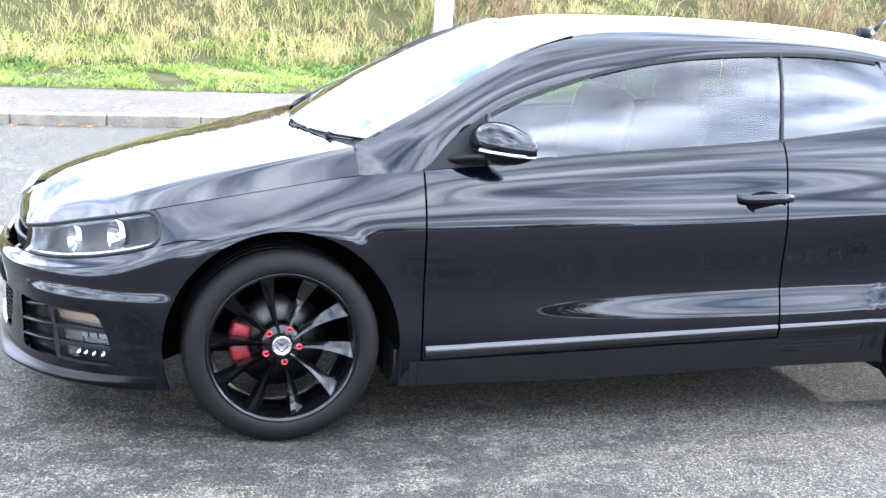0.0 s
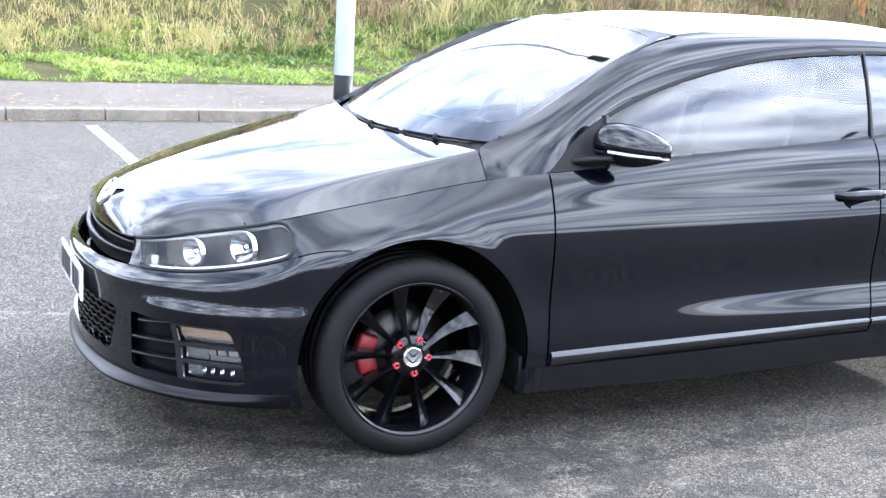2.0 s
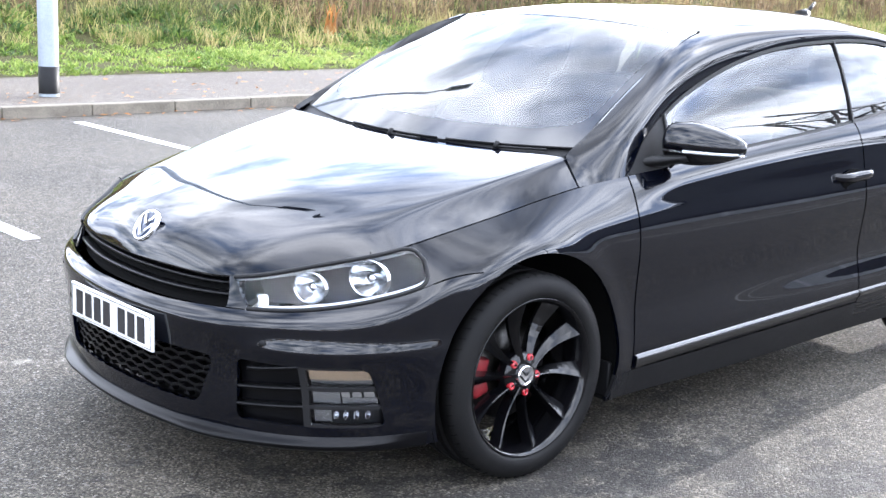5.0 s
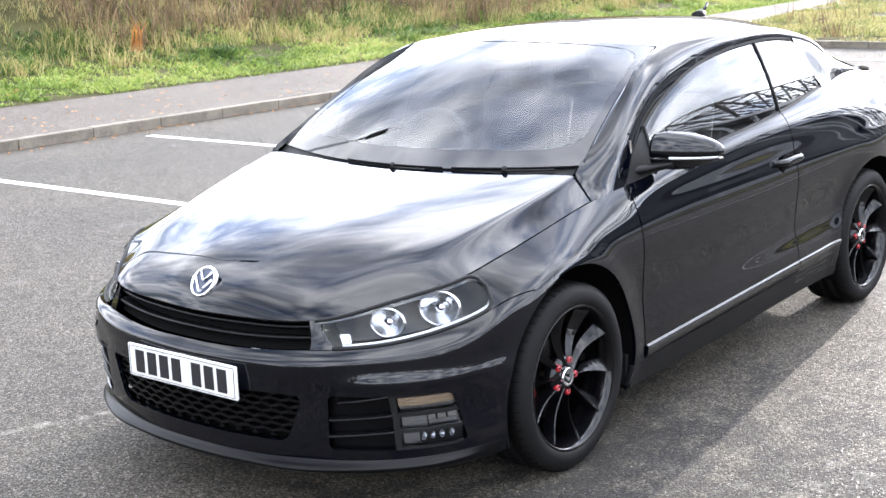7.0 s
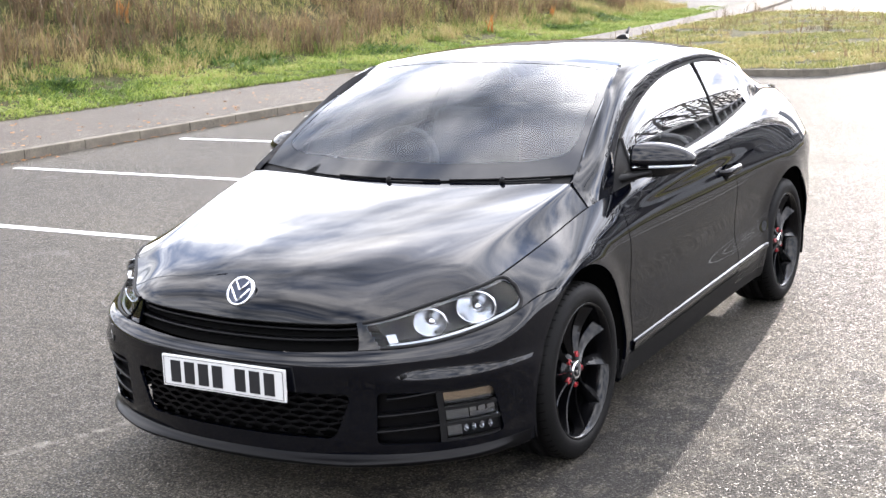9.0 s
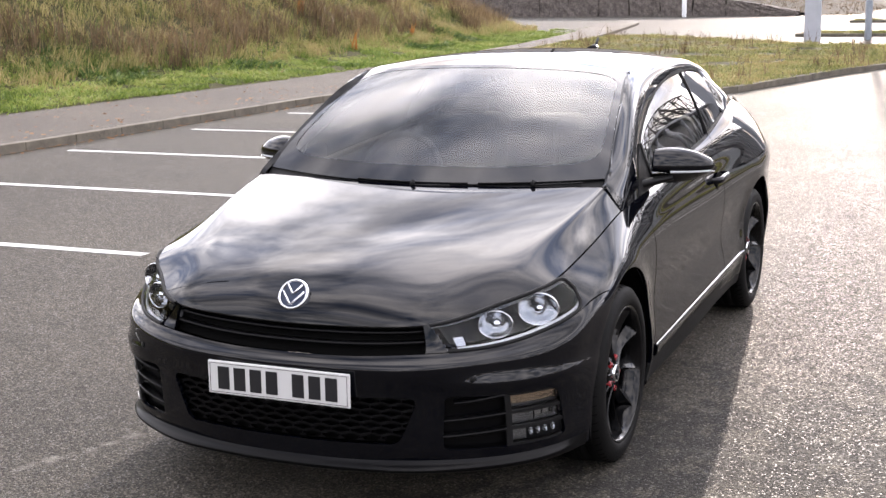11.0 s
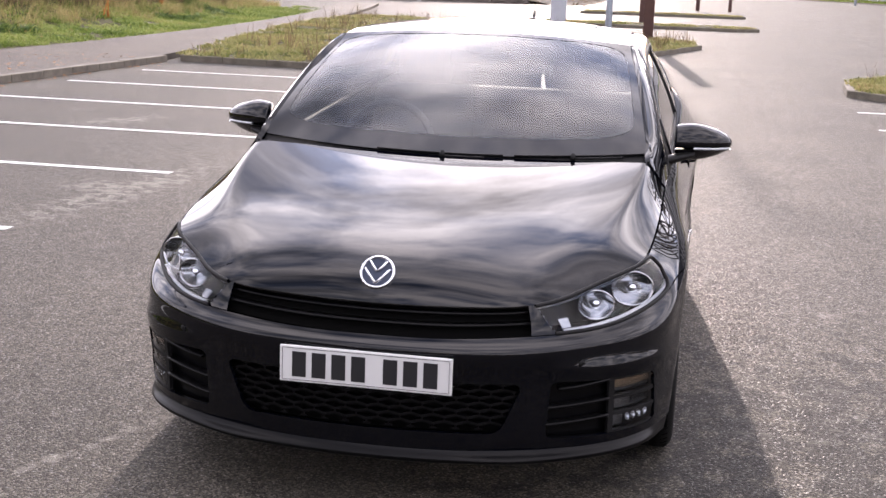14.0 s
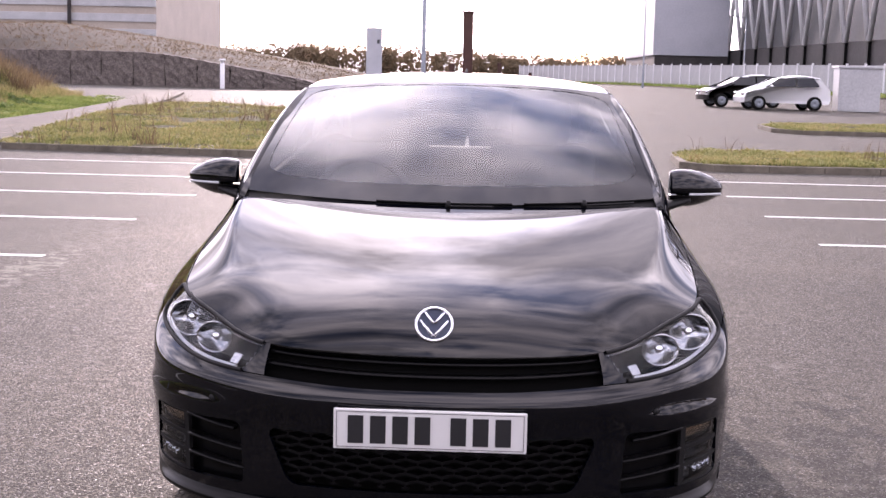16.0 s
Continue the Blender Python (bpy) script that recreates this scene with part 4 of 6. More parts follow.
# ---- wheels ----
def make_wheel():
    """A wheel whose outer face looks along +x, its middle at the origin."""
    wheel = empty("wheel", "black multi-spoke alloy wheel with low-profile tyre")
    bm = bmesh.new()
    prof = [(-.112, .244), (-.120, .268), (-.116, .295), (-.100, .316), (-.085, .3215)]
    for x in (-.055, -.005, .045):
        prof += [(x - .006, .322), (x - .005, .315), (x + .005, .315), (x + .006, .322)]
    prof += [(.085, .3215), (.100, .316), (.114, .298), (.120, .275), (.118, .258), (.112, .249), (.100, .244)]
    lathe(bm, prof, 72)
    part("tyre", bm, RUBBER, wheel, "worn low-profile black tyre")
    for k in range(60):                    # grooves on the tyre's shoulder
        bm = bmesh.new()
        turn = Matrix.Rotation(2 * math.pi * k / 60, 3, 'X')
        q = [bm.verts.new(turn @ Vector((x, y + (x - .08) * .25, z))) for x, z in ((.079, .3222), (.0905, .3208), (.1025, .3162), (.094, .3100)) for y in (-.0018, .0018)]
        for i in ((0, 2, 3, 1), (2, 4, 5, 3), (4, 6, 7, 5), (6, 0, 1, 7), (0, 6, 4, 2), (1, 3, 5, 7)):
            bm.faces.new([q[j] for j in i])
        part("tread_groove", bm, VOID, wheel, smooth=False)
    bm = bmesh.new()
    lathe(bm, [(-.112, .238), (-.10, .228), (-.02, .218), (.03, .224), (.075, .233), (.098, .240), (.108, .247), (.113, .250), (.115, .246), (.107, .238), (.088, .231), (.06, .226)], 72)
    part("rim_barrel", bm, WHEEL_BLACK, wheel)
    for k in range(10):                    # turbine blades: a sharp ridge, a broad face falling away on one side, a steep wall on the other
        bm = bmesh.new()
        rows = []
        for i in range(11):
            t = i / 10
            r = .040 + .199 * t
            ridge = .082 - .020 * math.sin(math.pi * min(1, t * 1.05)) + .018 * t
            lead = .006 + .026 * t ** 2.2               # the ridge sweeps forward towards the rim
            wide = .012 + .036 * t ** 1.7
            fall = .010 + .020 * t
            sec = ((lead - .0014, 0), (lead, .0008), (lead - wide * .45, -fall * .35), (lead - wide, -fall), (lead - wide, -fall - .012), (lead - wide * .4, -.046), (lead + .004 + .006 * t, -.040), (lead + .001, -.004))
            ring = [Vector((ridge + d, y, r)) for y, d in sec]
            rows.append(ring + ring[:1])
        grid_faces(bm, rows)
        bmesh.ops.remove_doubles(bm, verts=bm.verts[:], dist=.0002)
        bmesh.ops.holes_fill(bm, edges=[e for e in bm.edges if e.is_boundary])
        bmesh.ops.recalc_face_normals(bm, faces=bm.faces[:])
        bmesh.ops.rotate(bm, verts=bm.verts[:], cent=(0, 0, 0), matrix=Matrix.Rotation(-2 * math.pi * (k + .58) / 10, 3, 'X'))
        part("spoke", bm, WHEEL_BLACK, wheel, smooth=False)
    bm = bmesh.new()
    lathe(bm, [(.03, .075), (.060, .072), (.070, .060), (.074, .04), (.074, .034)], 40)
    part("hub", bm, WHEEL_BLACK, wheel)
    bm = bmesh.new()
    lathe(bm, [(.070, .0335), (.083, .033), (.086, .030), (.085, .028), (.084, .0005)], 40)
    cap = part("hub_cap", bm, CHROME, wheel, "silver and black centre cap")
    bm = bmesh.new()
    for a, b in (((-.016, .020), (-.001, .002)), ((.016, .020), (.001, .002)), ((-.022, .004), (-.001, -.020)), ((.022, .004), (.001, -.020))):
        rod(bm, (.0855, *a), (.0855, *b), .0028, n=6)
    part("cap_mark", bm, PLATE_BLACK, cap)
    for k in range(5):
        a = 2 * math.pi * (k + .35) / 5
        bm = bmesh.new()
        lathe(bm, [(.05, .0125), (.073, .012), (.078, .010), (.078, .0055), (.072, .005), (.072, .0003)], 14, m=Matrix.Translation((0, .057 * math.sin(a), .057 * math.cos(a))))
        part("bolt_cap", bm, RED, wheel, "red bolt cap")
    return wheel


def make_brake(x, y):
    for s in (1, -1):
        bm = bmesh.new()
        lathe(bm, [(.0, .05), (.0, .155), (-.022, .155), (-.022, .05)], 40, m=Matrix.Translation((s * x, y, WHEEL_R)) @ Matrix.Diagonal((s, 1, 1, 1)))
        part("brake_disc", bm, DISC, car)
        for dz in (.055, -.055):
            bm = bmesh.new()
            lo, hi = sorted((s * (x - .03), s * (x + .022)))
            m = Matrix.Translation((0, y, WHEEL_R)) @ Matrix.Rotation(dz * 4.6, 4, 'X')
            box(bm, (lo, -.165, -.030), (hi, -.100, .030), .012, m)
            part("brake_caliper", bm, CALIPER, car, "red painted brake caliper")


wheel = make_wheel()
wheel.parent = car
wheel.matrix_basis = pose(.775, AXLE_F, WHEEL_R)
for m in (pose(.775, AXLE_R, WHEEL_R, 40), pose(-.775, AXLE_F, WHEEL_R, 10, 0, 180), pose(-.775, AXLE_R, WHEEL_R, 60, 0, 180)):
    copy_thing(wheel, m)
make_brake(.775, AXLE_F)
make_brake(.775, AXLE_R)
# ---- lamps, grilles and trim of the coupe ----
def skin(x, z):
    """The place on the nose's skin at a given x and z."""
    u, v = solve(lambda q: body(q, .4).x, 0, U_KNOTS[6], abs(x)), z
    for _ in range(6):
        v = solve(lambda q: body(u, q).z, V0, VF, z)
        u = solve(lambda q: body(q, v).x, 0, U_KNOTS[6], abs(x))
    p = body(u, v)
    return Vector((math.copysign(p.x, x), p.y, p.z))


def inward(p, d):
    """Shifts a place on the nose towards the inside of the car."""
    n = Vector((-p.x * .55, .8, 0)).normalized()
    return p + n * d


def sweep(path, depth, height, out=None):
    """A rounded bar along a path: depth towards the inside, height upwards."""
    bm = bmesh.new()
    rows = []
    for p in path:
        n = out(p) if out else Vector((-p.x * .55, .8, 0)).normalized()
        z = Vector((0, 0, 1))
        sec = ((0, .25), (.12, .5), (1, .5), (1, -.5), (.12, -.5), (0, -.25), (0, .25))
        rows.append([p + n * (depth * a) + z * (height * b) for a, b in sec])
    grid_faces(bm, rows)
    bmesh.ops.remove_doubles(bm, verts=bm.verts[:], dist=1e-5)
    bmesh.ops.holes_fill(bm, edges=[e for e in bm.edges if e.is_boundary])
    bmesh.ops.recalc_face_normals(bm, faces=bm.faces[:])
    return bm


def tube(path, r, n=8):
    """A round cord along an open path."""
    bm = bmesh.new()
    rows = []
    for i, p in enumerate(path):
        way = (path[min(i + 1, len(path) - 1)] - path[max(i - 1, 0)]).normalized()
        a = way.cross(Vector((.3, -.8, .4))).normalized()
        b = way.cross(a)
        rows.append([p + (a * math.cos(2 * math.pi * k / n) + b * math.sin(2 * math.pi * k / n)) * r for k in range(n + 1)])
    grid_faces(bm, rows)
    bmesh.ops.remove_doubles(bm, verts=bm.verts[:], dist=1e-5)
    bmesh.ops.recalc_face_normals(bm, faces=bm.faces[:])
    return bm


def front_patch(us, vs, shift, mat, name, parent, label="", thick=.004):
    bm = bmesh.new()
    grid_faces(bm, [[inward(body(u, v), shift) for v in vs] for u in us])
    return part(name, hem(bm, thick, lambda p: Vector((p.x, -.6, .1))), mat, parent, label)


# grille between the bonnet's lip and the bumper
U2 = U_KNOTS[2]
grille = front_patch(steps(-U2 - .01, U2 + .01, 40), steps(VE - .03, VF + .0, 6), .045, VOID, "radiator_grille", car, "black grille with thin horizontal slats")
for f, d in ((.42, .012), (.76, .016)):
    part("slat", sweep([inward(body(u, VE + (VF - VE) * f), d) for u in steps(-U2 + .012, U2 - .012, 40)], .03, .010), FIN, grille)
part("upper_lip", sweep([inward(body(u, VE + (VF - VE) * .97), .006) for u in steps(-U2, U2, 40)], .03, .010), GLOSS_BLACK, grille)

# splitter lip under the bumper
U_LIP = u_at(-.40)
bm = bmesh.new()
rows = []
for u in steps(-U_LIP, U_LIP, 100):
    a = abs(body(u, V0).x)
    full = 1 - smooth((abs(u) - U_LIP + .26) / .26)
    reach = (.024 + .014 * math.exp(-((a - .43) / .13) ** 2)) * full
    sec = ((.056, .0), (.045, -.10), (.034, -.45), (.027, -.92), (.022, -1.0), (.014, -.97), (.004, -.75), (-.004, -.2), (-.006, .0))
    row = []
    for dz, d in sec:
        p = body(u, V0 + max(dz, 0) * 1.0)
        row.append(inward(p, reach * d + .004 * (d > -.05) - .002) + Vector((0, 0, min(dz, 0))))
    row.append(inward(body(u, V0), .05) + Vector((0, 0, -.004)))
    rows.append(row)
grid_faces(bm, rows)
bmesh.ops.recalc_face_normals(bm, faces=bm.faces[:])
part("splitter_lip", hem(bm, .003, lambda p: Vector((p.x, -.8, -.1))), SPLITTER, car, "satin black splitter lip")

# lower intake with its honeycomb
intake = empty("lower_intake", "recessed black honeycomb intake")
intake.parent = car
bm = bmesh.new()
grid_faces(bm, [[Vector((x, -.86 + .36 * x * x, z)) for z in (.262, .35, .442)] for x in steps(-.47, .47, 20)])
part("backing", hem(bm, .004, lambda p: Vector((0, -1, 0))), VOID, intake)
bm = bmesh.new()
cw, ch = .066, .0265
face_y = lambda x: -.907 + .36 * x * x
done = set()
for r in range(-4, 5):
    for c in range(-8, 9):
        cx, cz = (c + (.5 if r % 2 else 0)) * cw, .352 + r * ch * .75 * 1.02
        hexa = [(cx - cw * .5, cz - ch * .27), (cx - cw * .5, cz + ch * .27), (cx - cw * .16, cz + ch * .5), (cx + cw * .16, cz + ch * .5), (cx + cw * .5, cz + ch * .27), (cx + cw * .5, cz - ch * .27), (cx + cw * .16, cz - ch * .5), (cx - cw * .16, cz - ch * .5)]
        for (xa, za), (xb, zb) in zip(hexa, hexa[1:] + hexa[:1]):
            k = (round((xa + xb) * 250), round((za + zb) * 400))
            zm, xm = (za + zb) / 2, abs(xa + xb) / 2
            if k in done or not (.282 < zm < .428) or xm > .415 + .42 * (zm - .352):
                continue
            done.add(k)
            d = Vector((xb - xa, 0, zb - za))
            n = Vector((-d.z, 0, d.x)).normalized() * .0028
            pa, pb = Vector((xa, face_y(xa), za)), Vector((xb, face_y(xb), zb))
            back = Vector((0, .022, 0))
            q = [bm.verts.new(v) for v in (pa - n, pb - n, pb + n, pa + n, pa - n + back, pb - n + back, pb + n + back, pa + n + back)]
            for i in ((0, 1, 2, 3), (4, 5, 1, 0), (3, 2, 6, 7)):
                bm.faces.new([q[j] for j in i])
bmesh.ops.recalc_face_normals(bm, faces=bm.faces[:])
tagged(part("honeycomb_mesh", bm, FIN, intake, smooth=False), kind="stuff")

# fog lamp bays
for s in (1, -1):
    bay = empty("fog_lamp_bay", "recessed bay with two fins and three stacked lamps")
    bay.parent = car

    def patch(x0, x1, z0, z1, d, mat, name, n=8, m=4, label="", thick=.012, par=None):
        bm = bmesh.new()
        grid_faces(bm, [[inward(skin(s * x, z), d) for z in steps(z0, z1, m)] for x in steps(x0, x1, n)])
        return part(name, hem(bm, thick, lambda p: Vector((p.x, -.7, 0))), mat, par or bay, label)
    patch(.525, .838, .245, .447, .030, SPLITTER, "backing", 10, 5)
    for z0, z1 in ((.430, .440), (.366, .377), (.312, .323), (.254, .264)):
        patch(.702, .832, z0, z1, .003, SEAL, "lamp_frame", 8, 1)
    patch(.702, .717, .262, .432, .0035, SEAL, "lamp_frame", 2, 6)
    patch(.717, .824, .377, .430, .006, CLEAR_LENS, "indicator_lens", 6, 3, "clear indicator lens", .004)
    patch(.718, .822, .378, .396, .026, LAMP_SILVER, "indicator_reflector", 6, 2)
    patch(.718, .822, .397, .429, .020, AMBER, "amber_bulb_cover", 6, 3, "amber tinted reflector")
    patch(.717, .826, .323, .366, .006, CLEAR_LENS, "running_lens", 6, 3, "clear lamp lens", .004)
    patch(.718, .770, .324, .365, .024, LAMP_SILVER, "running_reflector", 4, 3)
    patch(.772, .824, .324, .342, .026, LAMP_SILVER, "running_reflector", 4, 2)
    for k in range(3):
        patch(.773 + .0175 * k, .787 + .0175 * k, .345, .364, .020, REFLECTOR, "reflector_facet", 1, 1)
    patch(.717, .828, .264, .312, .006, CLEAR_LENS, "fog_lens", 6, 3, "clear fog lamp lens", .004)
    patch(.718, .752, .266, .310, .026, LAMP_SILVER, "fog_reflector", 3, 3)
    patch(.752, .826, .265, .311, .028, LAMP_GREY, "fog_housing", 6, 3)
    for k in range(4):
        bm = bmesh.new()
        c_ = inward(skin(s * (.762 + .0165 * k), .293), .020)
        lathe(bm, [(-.006, .0002), (-.002, .0055), (.003, .0085), (.004, .0092), (.0, .0095)], 10, "z", Matrix.Translation(c_) @ Vector((s * .45, -.85, .25)).to_track_quat("Z", "Y").to_matrix().to_4x4() @ Matrix.Diagonal((.75, 1.35, 1, 1)))
        part("reflector_cup", bm, REFLECTOR, bay)
    for x0, z0, z1 in ((.560, .410, .435), (.502, .350, .371), (.490, .297, .317)):
        part("fin", sweep([inward(skin(s * x, z0 + (z1 - z0) * (x - x0) / (.702 - x0)), .006 - .008 * smooth((x - x0) / .05)) for x in steps(x0, .702, 16)], .036, .010), FIN, bay)

GUIDE = material("light_guide", (.50, .52, .55), .25, coat=.6)
# head lamps: lens on the skin, reflectors in a dark housing behind it
U_TIP = u_at(-.398)


def lamp_edges(u):
    k = (u - U2) / (U_TIP - U2)
    lo, hi = VE + .006, VF - .004
    end = max(0, (k - .88) / .12)
    w = max(0, 1 - end ** 2.6) ** .5
    mid = lo + (hi - lo) * .60
    return mid + (lo - mid) * w, mid + (hi - mid) * w


def lamp_patch(u0, u1, q0, q1, d, n, m):
    bm = bmesh.new()
    rows = []
    for u in steps(u0, u1, n):
        lo, hi = lamp_edges(u)
        row = []
        for q in steps(q0, q1, m):
            slide = .055 * (1 - q) * max(0, 1 - (u - U2) / .16)
            row.append(inward(body(u + slide, lo + (hi - lo) * q), d))
        rows.append(row)
    grid_faces(bm, rows)
    return hem(bm, .006, lambda p: Vector((p.x, -.6, .2)))


def lamp_filler():
    """Gloss black blade between the grille's end and the lens."""
    bm = bmesh.new()
    grid_faces(bm, [[inward(body(u, v), .004) for v in steps(VE, VF, 6)] for u in steps(U2 - .012, U2 + .060, 8)], keep=lambda i, j: i - 1 < 7 * (1 - (j + .5) / 6) + .6)
    return hem(bm, .01, lambda p: Vector((p.x, -.6, .2)))


def round_lamp(bm, at, r, way):
    m = Matrix.Translation(at) @ Vector(way).to_track_quat("Z", "Y").to_matrix().to_4x4() @ Matrix.Diagonal((1.25, 1, 1, 1))
    lathe(bm, [(-.050, .004), (-.046, r * .30), (-.034, r * .62), (-.016, r * .86), (.0, r), (.005, r * 1.05), (.003, r * 1.09), (-.01, r * 1.1)], 32, "z", m)
    return m


for s in (1, -1):
    lamp = empty("head_lamp", "clear head lamp with two round reflectors")
    lamp.parent = car
    flip = (lambda b: b) if s == 1 else mirrored
    o = part("lens", flip(lamp_patch(U2 + .008, U_TIP, 0, 1, .0, 46, 14)), CLEAR_LENS, lamp, "clear plastic lens")
    o.visible_shadow = False
    part("housing", flip(lamp_patch(U2 + .004, U_TIP, -.03, 1.03, .10, 30, 8)), LAMP_GREY, lamp)
    rim = []
    for u in steps(U2 + .010, U_TIP, 40):
        lo, hi = lamp_edges(u)
        rim.append(body(u, hi))
    for u in steps(U_TIP, U2 + .010, 40)[1:]:
        lo, hi = lamp_edges(u)
        rim.append(body(u + .055 * max(0, 1 - (u - U2) / .16), lo))
    part("lamp_seal", flip(tube(rim, .0065)), SEAL, lamp)
    part("inner_blade", flip(lamp_filler()), PAINT, lamp)
    part("bezel", flip(lamp_patch(U2 + .004, U_TIP, .88, 1.0, .003, 30, 2)), GLOSS_BLACK, lamp)
    part("light_strip", flip(lamp_patch(U2 + .060, U_TIP - .006, .030, .125, .010, 40, 3)), GUIDE, lamp, "pale light guide strip")
    part("corner_lamp", flip(lamp_patch(U2 + .060, U2 + .105, .14, .46, .014, 4, 3)), LAMP_SILVER, lamp)
    for k, r in ((.38, .042), (.66, .050)):
        u = U2 + (U_TIP - U2) * k
        lo, hi = lamp_edges(u)
        p = inward(body(u, lo + (hi - lo) * .55), .022)
        bm = bmesh.new()
        m = round_lamp(bm, p, r, (.30, -.94, .05))
        bm2 = bmesh.new()
        lathe(bm2, [(-.045, .012), (-.012, .015), (-.004, .012), (-.002, .0005)], 16, "z", m)
        refl = part("reflector", flip(bm), REFLECTOR, lamp)
        part("bulb_cap", flip(bm2), CHROME, refl)

# number plate: white with plain bars in place of the characters
plate = empty("number_plate", "white number plate with black characters")
plate.parent = car
PM = Matrix.Translation((0, -.938, .4565)) @ pose(0, 0, 0, 0, 0, 0)
bm = bmesh.new()
box(bm, (-.26, -.004, -.0555), (.26, .006, .0555), .003, PM)
part("plate_board", bm, PLATE_WHITE, plate, smooth=False)
x = -.225
for k in range(7):
    bm = bmesh.new()
    box(bm, (x + .004, -.0065, -.038), (x + .046, -.003, .038), 0, PM)
    part("character_bar", bm, PLATE_BLACK, plate, smooth=False)
    x += .060 + (.036 if k == 3 else 0)
for a, b in (((-.252, -.049), (.252, -.0478)), ((-.252, .0478), (.252, .049)), ((-.252, -.049), (-.2508, .049)), ((.2508, -.049), (.252, .049))):
    bm = bmesh.new()
    box(bm, (a[0], -.0055, a[1]), (b[0], -.003, b[1]), 0, PM)
    part("border_line", bm, PLATE_BLACK, plate, smooth=False)

# round badge on the bonnet: a chrome ring with slanted bars on a dark disc
BM = Matrix.Translation((0, -.8135, .7215)) @ Vector((0, -.82, .57)).to_track_quat("Z", "Y").to_matrix().to_4x4()
bm = bmesh.new()
lathe(bm, [(-.004, .054), (.006, .054), (.010, .051), (.010, .047), (.004, .045)], 40, "z", BM)
badge = part("badge", bm, CHROME, car, "round chrome badge")
bm = bmesh.new()
lathe(bm, [(.003, .047), (.004, .0003)], 32, "z", BM)
part("badge_disc", bm, material("badge_blue", (.02, .03, .06), .3), badge)
for a, b in (((-.026, .034), (-.002, .002)), ((.026, .034), (.002, .002)), ((-.038, .010), (-.002, -.036)), ((.038, .010), (.002, -.036))):
    bm = bmesh.new()
    rod(bm, BM @ Vector((*a, .007)), BM @ Vector((*b, .007)), .0042, n=8)
    part("badge_bar", bm, CHROME, badge)

# door mirrors
def mirror_shell(z0, z1, grow=0.0):
    bm = bmesh.new()
    rows = []
    for i in range(25):
        t = i / 24                                   # along the arm, from the door out
        x = .822 + .218 * t
        ry = (.066 + grow) * (math.sin(math.pi * min(1, .16 + .84 * t)) ** .42 if t < 1 else .02) + .004
        rz = (.071 + grow) * (math.sin(math.pi * min(1, .24 + .76 * t)) ** .5 if t < 1 else .02) * (1.05 - .25 * t) + .003
        yc = .660 + .105 * t
        zc = .997 - .004 * t
        row = []
        for j in range(25):
            a = 2 * math.pi * j / 24
            y = -math.cos(a) * ry
            y = min(y, ry * .55)
            z = min(max(math.sin(a) * rz, z0), z1)
            row.append(Vector((x, yc + y, zc + z)))
        rows.append(row)
    grid_faces(bm, rows)
    bmesh.ops.remove_doubles(bm, verts=bm.verts[:], dist=.0004)
    bmesh.ops.holes_fill(bm, edges=[e for e in bm.edges if e.is_boundary])
    bmesh.ops.recalc_face_normals(bm, faces=bm.faces[:])
    return bm


